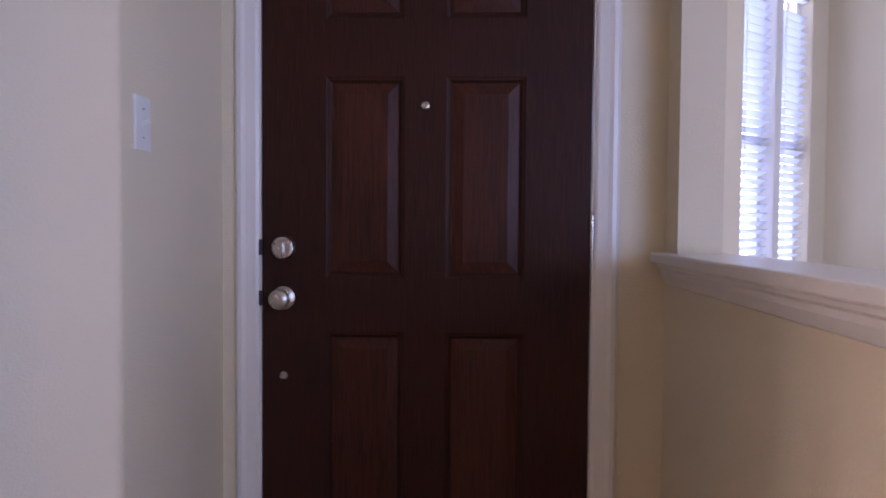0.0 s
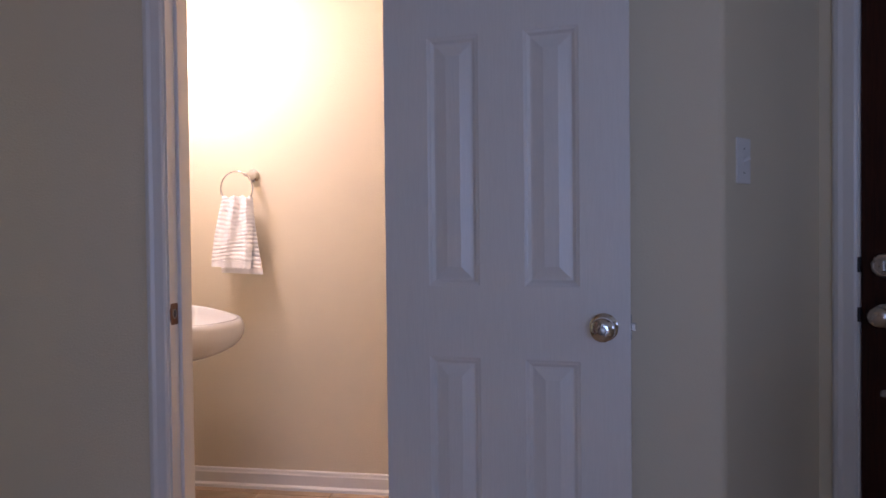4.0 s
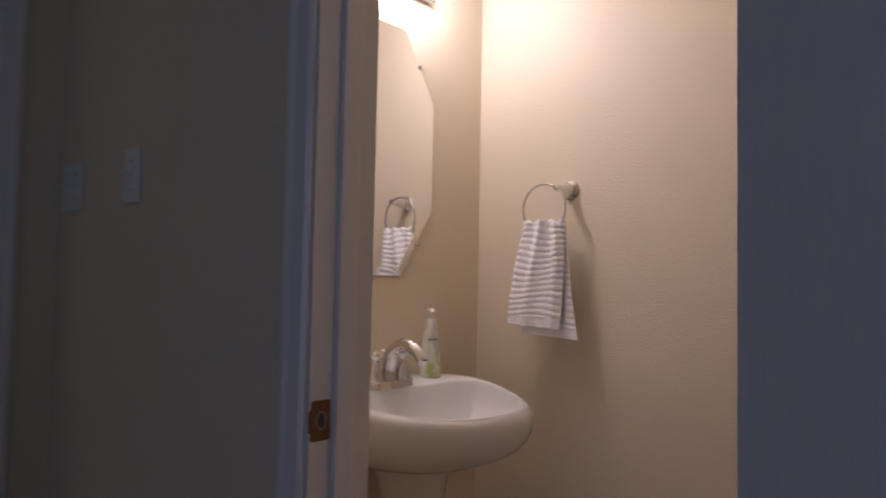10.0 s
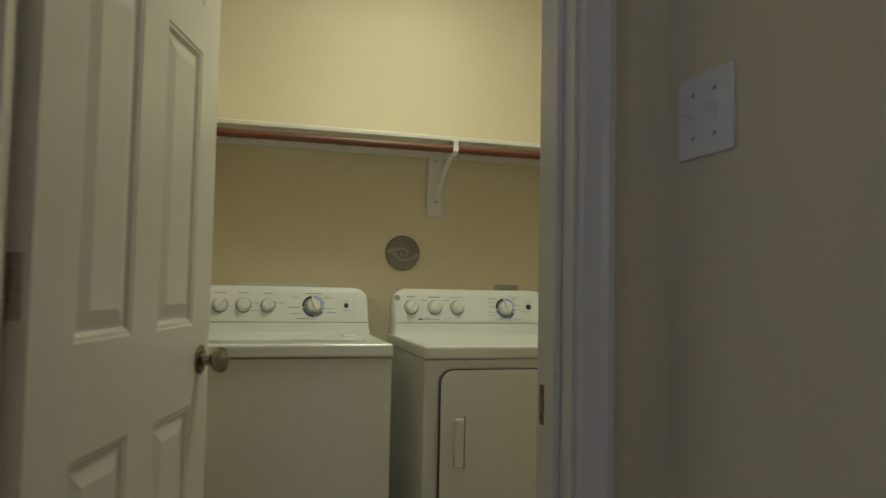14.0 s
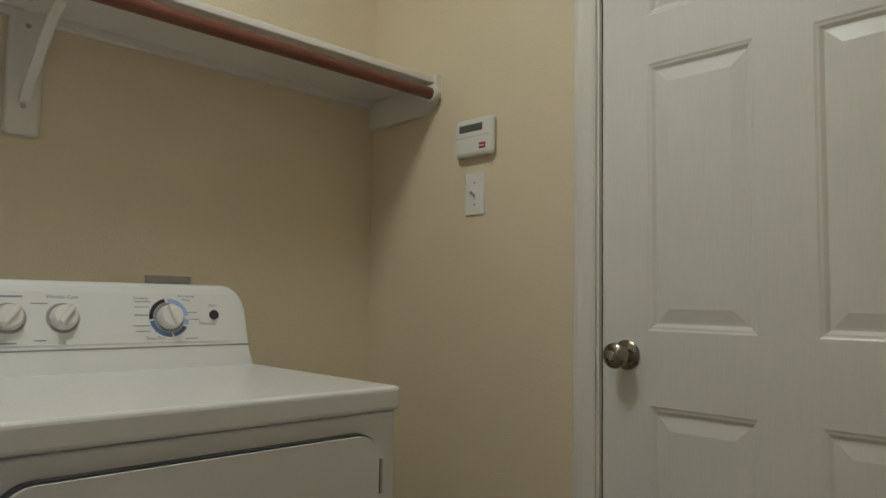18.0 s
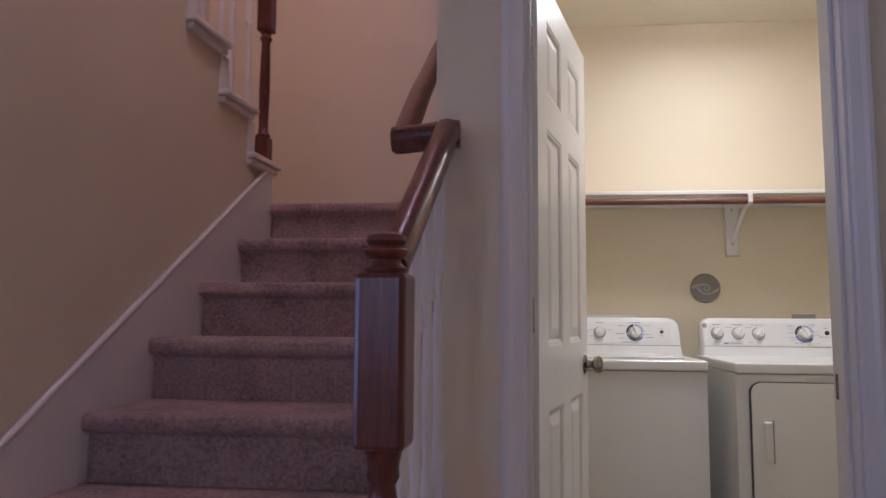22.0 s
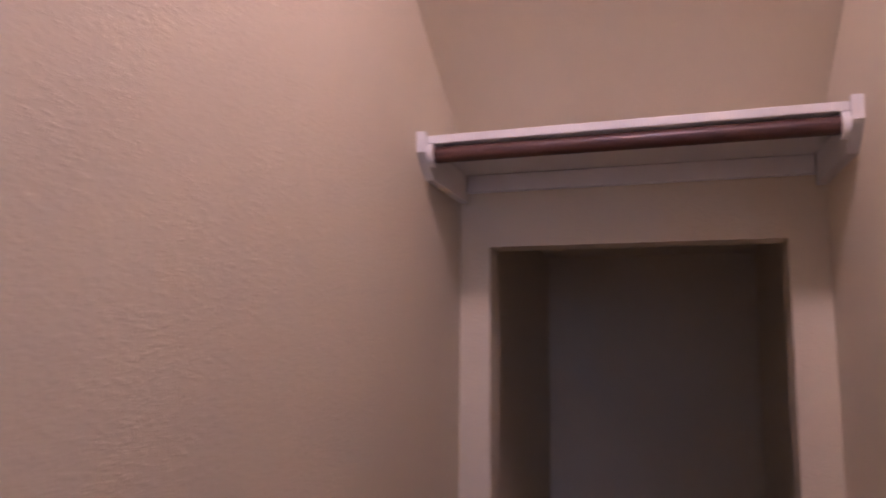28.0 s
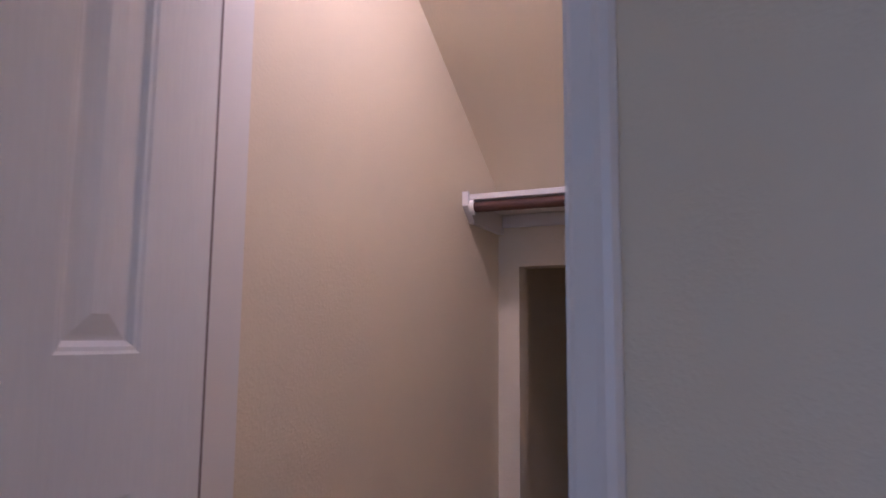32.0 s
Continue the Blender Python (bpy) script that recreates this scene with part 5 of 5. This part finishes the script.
print_bars(washer, fm, [(-0.23, 0.050, 0.045, 0.003), (-0.145, 0.050, 0.04, 0.003), (-0.055, 0.050, 0.035, 0.003), (-0.10, 0.012, 0.03, 0.002), (-0.01, 0.012, 0.035, 0.002), (-0.10, -0.02, 0.03, 0.002), (0.05, 0.035, 0.03, 0.002), (0.045, -0.006, 0.045, 0.003), (0.05, -0.03, 0.03, 0.002), (0.075, -0.050, 0.05, 0.003), (0.175, 0.035, 0.035, 0.002), (0.18, -0.01, 0.03, 0.002), (0.185, -0.025, 0.035, 0.003), (0.245, 0.022, 0.02, 0.002), (0.245, -0.016, 0.025, 0.002), (0.118, 0.051, 0.06, 0.003)])

ceiling_light = thing("ceiling_light", "square flush ceiling light with lit diffuser in the laundry", "ceiling light", pose(1.60, 3.34, LCEIL))
part("housing", box(-0.20, -0.20, -0.030, 0.20, 0.20, -0.001, 0.008), TRIM, ceiling_light)
part("diffuser", box(-0.185, -0.185, -0.085, 0.185, 0.185, -0.029, 0.025, None, 4), TUBE, ceiling_light, "glowing frosted diffuser").visible_shadow = False
lamp("laundry_lamp", "AREA", LAUNDRY_W, (0.96, 1.0, 0.64), pose(1.60, 3.34, LCEIL - 0.09), 0.34, 0.34)
register = thing("ceiling_register", "white louvred air register in the laundry ceiling", "air vent", pose(1.88, 3.86, LCEIL))
part("backing", box(-0.130, -0.065, -0.003, 0.130, 0.065, -0.0005), GREY, register)
for x0, y0, x1, y1 in ((-0.155, -0.09, 0.155, -0.065), (-0.155, 0.065, 0.155, 0.09), (-0.155, -0.065, -0.130, 0.065), (0.130, -0.065, 0.155, 0.065)):
    part("frame", box(x0, y0, -0.012, x1, y1, -0.0005, 0.003), TRIM, register)
for k in range(6):
    part("slat", box(-0.129, -0.009, -0.001, 0.129, 0.009, 0.0005), TRIM, register).matrix_local = pose(0, -0.052 + 0.021 * k, -0.0075, 35)

# ---- stairs ----


def xl(y):
    """Stair wall face at y."""
    return -0.667 + math.tan(radians(3.5)) * (y - 1.58) + 0.004


stairs = thing("staircase", "stairs covered in mauve-beige cut-pile carpet", "stairs", None, kind="structure")
for k in range(1, 9):
    y, z = NOSE0 + RUN * (k - 1), RISE * k
    yb = y + RUN + 0.03 if k < 8 else 5.3
    x0, x1 = xl(y) + 0.02, (SX1 - 0.002 if y > LY - 0.05 else 0.36)
    prof = [(y + 0.034, z - RISE), (y + 0.036, z - 0.062), (y + 0.028, z - 0.054), (y + 0.008, z - 0.050), (y - 0.002, z - 0.038), (y - 0.003, z - 0.015), (y + 0.004, z - 0.004), (y + 0.016, z), (yb, z), (yb, z - RISE)]
    bm = bmesh.new()
    nseg = 60
    rows_ = []
    for i in range(nseg + 1):
        q = i / nseg
        row = []
        for j, (a, b) in enumerate(prof):
            xx = x0 + (x1 - x0) * q
            wob = 0.0025 * noise.noise((xx * 22, a * 22, b * 22 + k)) if 0 < j < 8 else 0
            row.append(bm.verts.new((xx, a - wob, b + wob)))
        rows_.append(row)
    for a, b in zip(rows_, rows_[1:]):
        for j in range(len(prof)):
            l = (j + 1) % len(prof)
            bm.faces.new((a[j], a[l], b[l], b[j]))
    bm.faces.new(rows_[0]), bm.faces.new(rows_[-1])
    part("step" if k < 8 else "landing", bm, CARPET, stairs, "", True)
# skirt board up the wall
sk = []
for yy, up in ((1.585, 0.13), (NOSE0 + RUN * 7 + 0.02, 0.16)):
    zz = RISE * (1 + (yy - NOSE0) / RUN)
    sk.append((yy, zz, up))
bm = bmesh.new()
vs = []
for yy, zz, up in sk:
    for dz in (-0.45, up):
        for dx in (0.001, 0.019):
            vs.append(bm.verts.new((xl(yy) + dx, yy, max(0.0, zz + dz))))
for f in ((0, 1, 3, 2), (4, 5, 7, 6), (0, 1, 5, 4), (2, 3, 7, 6), (0, 2, 6, 4), (1, 3, 7, 5)):
    bm.faces.new([vs[i] for i in f])
part("skirt_board", bm, TRIM, stairs, "white skirt board along the wall")
bm = tube([(xl(sk[0][0]) + 0.011, sk[0][0], sk[0][1] + sk[0][2] + 0.004), (xl(sk[1][0]) + 0.011, sk[1][0], sk[1][1] + sk[1][2] + 0.004)], 0.011, 10)
part("skirt_cap", bm, TRIM, stairs, "", True)
part("side_board", prism([(NOSE0 - 0.03, 0.0), (LY, 0.0), (LY, RISE * (1 + (LY - NOSE0) / RUN)), (NOSE0 - 0.03, RISE * 0.9)], 0.362, 0.382, "x"), TRIM, stairs, "white stringer on the open side")

NX, NY = 0.398, 1.657
newel = thing("newel_post", "dark cherry turned newel post at the foot of the stairs", "newel post", pose(NX, NY, 0, 0, 0, -4))
part("base_block", box(-0.044, -0.044, 0.0, 0.044, 0.044, 0.30, 0.004), CHERRY, newel)
part("turned_shaft", lathe([(0.040, 0.30), (0.044, 0.31), (0.030, 0.325), (0.036, 0.345), (0.024, 0.36), (0.027, 0.40), (0.030, 0.52), (0.027, 0.64), (0.023, 0.72), (0.036, 0.735), (0.038, 0.75), (0.026, 0.765), (0.022, 0.79), (0.029, 0.805), (0.027, 0.82), (0.032, 0.845), (0.040, 0.857)], 28), CHERRY, newel, "", True)
bm = box(-0.0445, -0.0445, 0.852, 0.0445, 0.0445, 1.150, 0.010, None, 2)
part("upper_block", bm, CHERRY, newel)
part("cap", lathe([(0.036, 1.148), (0.040, 1.158), (0.028, 1.166), (0.026, 1.174), (0.038, 1.182), (0.041, 1.190), (0.030, 1.198), (0.036, 1.206), (0.034, 1.216), (0.020, 1.222), (0, 1.223)], 28), CHERRY, newel, "", True)

RAIL = [(-0.028, -0.010), (-0.030, 0.006), (-0.026, 0.020), (-0.015, 0.029), (0, 0.032), (0.015, 0.029), (0.026, 0.020), (0.030, 0.006), (0.028, -0.010), (0.022, -0.020), (0.018, -0.032), (-0.018, -0.032), (-0.022, -0.020)]
rail = thing("handrail", "dark cherry varnished handrail with a mitred turn", "handrail", None)
up = (0, 0, 1)
part("lower_rail", sweep(RAIL, [(NX + 0.005, NY + 0.03, 1.165), (0.44, 1.90, 1.365), (0.462, 2.092, 1.520)], up), CHERRY, rail, "", True)
part("rail_return", sweep(RAIL, [(0.490, 2.100, 1.515), (0.462, 2.100, 1.515), (0.352, 2.118, 1.508), (0.325, 2.122, 1.508)], up), CHERRY, rail, "", True)
part("wall_rail", sweep(RAIL, [(0.350, 2.105, 1.500), (0.350, 2.40, 1.710), (0.350, 3.30, 2.291)], up), CHERRY, rail, "", True)
for y, z in ((2.32, 1.63), (3.0, 2.07)):
    part("rail_bracket", tube([(SX1, y, z - 0.075), (0.385, y, z - 0.075), (0.358, y, z - 0.055), (0.352, y, z - 0.030)], 0.007, 10), STEEL, rail)


def baluster(b, h):
    """Square top block, collar, slim turned shaft and square foot."""
    s = 0.0135
    part("top_block", box(-s, -s, 0.68 * h, s, s, h, 0.002), TRIM, b)
    part("collar", lathe([(0.011, 0.650 * h), (0.0175, 0.660 * h), (0.0175, 0.672 * h), (0.013, 0.682 * h)], 16), TRIM, b, "", True)
    part("shaft", lathe([(0.017, 0.16 * h), (0.018, 0.175 * h), (0.012, 0.19 * h), (0.016, 0.21 * h), (0.010, 0.235 * h), (0.0135, 0.36 * h), (0.0125, 0.50 * h), (0.0095, 0.63 * h), (0.0105, 0.655 * h)], 16), TRIM, b, "", True)
    part("foot_block", box(-s, -s, 0, s, s, 0.162 * h, 0.002), TRIM, b)


for y in (1.750, 1.833, 1.916, 1.999, 2.082):
    zf = RISE * (1 + (y - NOSE0) / RUN) - 0.02
    b = thing("baluster", "white turned wooden baluster under the handrail", "baluster", pose(0.374 + (y - 1.657) * 0.16, y, zf), group="stair balusters")
    baluster(b, 1.165 + (y - NY - 0.03) / (2.092 - NY - 0.03) * 0.355 - 0.03 - zf)

# upper flight: tread ends, balusters and newel
for k in range(0, 6):
    y0, z0 = UY0 - UN * k, UZ0 + UR * k
    tr = thing("tread_end", "white tread end of the upper stair flight", "stair tread", ZONE, group="upper flight treads", kind="structure")
    part("nosing", box(-0.125, y0 - UN - 0.004, z0 - 0.026, 0.042, y0 + 0.036, z0, 0.008), TRIM, tr)
    part("cove", box(-0.123, y0 - UN + 0.004, z0 - 0.056, 0.026, y0 + 0.020, z0 - 0.0265, 0.009), TRIM, tr)
    part("riser_end", box(-0.121, y0 - UN + 0.002, z0 + 0.001, 0.010, y0 - UN + 0.058, z0 + UR - 0.0565, 0.002), TRIM, tr)
    for q in ((0.09, 0.19) if k else (0.19,)):
        b = thing("baluster", "white turned wooden baluster of the upper flight", "baluster", ZONE @ pose(-0.045, y0 - q, z0), group="upper flight balusters")
        baluster(b, 0.80 + q * 0.7)
un = thing("newel_post", "slim dark cherry newel post on the upper flight", "newel post", ZONE @ pose(-0.045, UY0 - 0.005, UZ0))
part("base_block", box(-0.035, -0.035, 0, 0.035, 0.035, 0.13, 0.005), CHERRY, un)
part("turned_shaft", lathe([(0.032, 0.13), (0.036, 0.14), (0.024, 0.155), (0.022, 0.20), (0.026, 0.36), (0.022, 0.56), (0.020, 0.60), (0.030, 0.62), (0.022, 0.64), (0.032, 0.66)], 22), CHERRY, un, "", True)
part("upper_block", box(-0.036, -0.036, 0.655, 0.036, 0.036, 0.88, 0.008), CHERRY, un)
part("cap", lathe([(0.030, 0.88), (0.034, 0.89), (0.022, 0.90), (0.032, 0.915), (0.028, 0.935), (0, 0.945)], 22), CHERRY, un, "", True)
ur = thing("upper_handrail", "dark cherry handrail of the upper flight", "handrail", ZONE)
part("rail", sweep(RAIL, [(-0.045, UY0 - 0.06, UZ0 + 0.84), (-0.045, UY0 - 1.3, UZ0 + 0.84 + 1.24 * UR / UN)], up), CHERRY, ur, "", True)
# unseen pendant, added for the light from above; placed to brighten the stair wall
stair_light = thing("added_stair_pendant", "unseen lit bowl pendant, added to light the stairs from above", "pendant light", pose(0.22, 2.25, 5.2))
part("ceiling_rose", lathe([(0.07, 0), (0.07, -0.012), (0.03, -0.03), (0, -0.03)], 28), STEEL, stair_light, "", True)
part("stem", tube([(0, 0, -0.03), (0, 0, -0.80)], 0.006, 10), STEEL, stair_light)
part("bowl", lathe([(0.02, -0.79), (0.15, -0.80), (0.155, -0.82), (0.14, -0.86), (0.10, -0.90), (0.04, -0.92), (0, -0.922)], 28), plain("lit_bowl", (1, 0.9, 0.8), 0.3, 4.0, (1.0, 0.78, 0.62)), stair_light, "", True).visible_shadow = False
lamp("stair_fill_lamp", "POINT", STAIR_W, (1.0, 0.74, 0.70), pose(0.22, 2.25, 4.34), 0.10)

# ---- closet ----
CS = 1.478
CD = 0.305
cshelf = thing("closet_shelf", "white closet shelf on wooden cleats", "shelf", ZONE)
part("board", box(CX0 + 0.001, CYB - CD, CS - 0.018, CX1 - 0.001, CYB - 0.001, CS, 0.003), TRIM, cshelf)
part("back_cleat", box(CX0 + 0.02, CYB - 0.018, CS - 0.060, CX1 - 0.02, CYB - 0.001, CS - 0.019, 0.002), TRIM, cshelf)
for x0, x1 in ((CX0, CX0 + 0.019), (CX1 - 0.019, CX1)):
    part("end_cleat", end_cleat(x0, x1, CYB, CD, CS + 0.002, 0.084), TRIM, cshelf)
crod = thing("closet_rod", "dark stained wooden clothes rod under the closet shelf", "rod", ZONE)
cy, cz = CYB - CD + 0.015, CS - 0.038
part("bar", tube([(CX0 + 0.021, cy, cz), (CX1 - 0.021, cy, cz)], 0.0165, 16), ROD_DARK, crod, "", True)
for x0, x1 in ((CX0 + 0.019, CX0 + 0.032), (CX1 - 0.019, CX1 - 0.032)):
    part("rod_socket", tube([(x0, cy, cz), (x1, cy, cz)], 0.024, 18), PLASTIC, crod, "white rod socket", True)
switch_plate("light_switch", "white toggle switch plate inside the closet", ZONE @ Matrix.Translation((CX1, 0.40, 1.425)) @ EAST, 1)
cl = thing("closet_light", "bare lit bulb in a porcelain holder over the closet door", "wall light", ZONE @ pose(-0.50, WT, 2.24))
part("holder", lathe([(0.055, 0), (0.055, 0.012), (0.035, 0.030), (0.025, 0.045), (0, 0.045)], 24, pose(0, 0, 0, -90)), PORCELAIN, cl, "", True)
b = part("bulb", lathe([(0, -0.035), (0.02, -0.03), (0.03, -0.01), (0.03, 0.01), (0.016, 0.04), (0.014, 0.05), (0, 0.05)], 18, pose(0, 0.09, 0, 90)), BULB, cl, "lit bulb", True)
b.visible_shadow = False
lamp("closet_lamp", "POINT", CLOSET_W, (1.0, 0.80, 0.74), ZONE @ pose(-0.50, WT + 0.09, 2.24), 0.06)

# ---- corridor ----
th = thing("thermostat", "small grey thermostat on the corridor wall", "thermostat", ZONE @ pose(-2.30, KY, 1.55))
part("case", box(-0.04, -0.025, -0.055, 0.04, 0, 0.055, 0.005), GREY, th)
switch_plate("double_switch", "white two-gang switch plate on the corridor wall", ZONE @ pose(-2.62, KY, 1.33), 2)
ol = thing("wall_outlet", "white outlet plate low on the corridor wall", "outlet", ZONE @ pose(-2.46, KY, 0.36))
part("plate", box(-0.035, -0.006, -0.057, 0.035, 0, 0.057, 0.002), PLASTIC, ol)
for z in (-0.02, 0.02):
    part("socket", box(-0.016, -0.008, z - 0.013, 0.016, -0.005, z + 0.013, 0.003), TRIM, ol)

# ---- floor tiles, last ----
TS = 0.33
first_tile = put(box(0.002, 0.002, -0.006, TS - 0.002, TS - 0.002, 0.0, 0.0015), "tile", TILE, floor)
first_tile.location = (0, -0.6, 0)
verts, faces = [], []
for i in range(-15, 10):
    for j in range(-11, 7):
        x, y = TS * i, -0.6 + TS * j
        if x > 2.75 or y > 1.9 or (x < 1.2 and y > 1.3) or (x > 1.6 and y < -1.6) or (i, j) == (0, 0):
            continue
        if i >= -4 and j >= -3:
            o = new("tile", first_tile.data)
            o.parent = floor
            o.location = (x, y, random.uniform(-0.0006, 0.0))
        else:
            n, c = len(verts), ((0.003, 0.003), (TS - 0.003, 0.003), (TS - 0.003, TS - 0.003), (0.003, TS - 0.003))
            verts += [(x + a, y + b, -0.0055) for a, b in c] + [(x + a, y + b, 0.0) for a, b in c]
            faces += [(n + 4, n + 5, n + 6, n + 7)] + [(n + k, n + (k + 1) % 4, n + 4 + (k + 1) % 4, n + 4 + k) for k in range(4)]
# unseen tiles beyond the hall, added so the floor bounces light upwards
far = bpy.data.meshes.new("far_tiles")
far.from_pydata(verts, [], faces)
far.materials.append(TILE)
far_tiles = new("far_tiles", far)
far_tiles.parent = floor
tagged(far_tiles, "unseen tan front-room tiles, added for bounced light", kind="stuff")
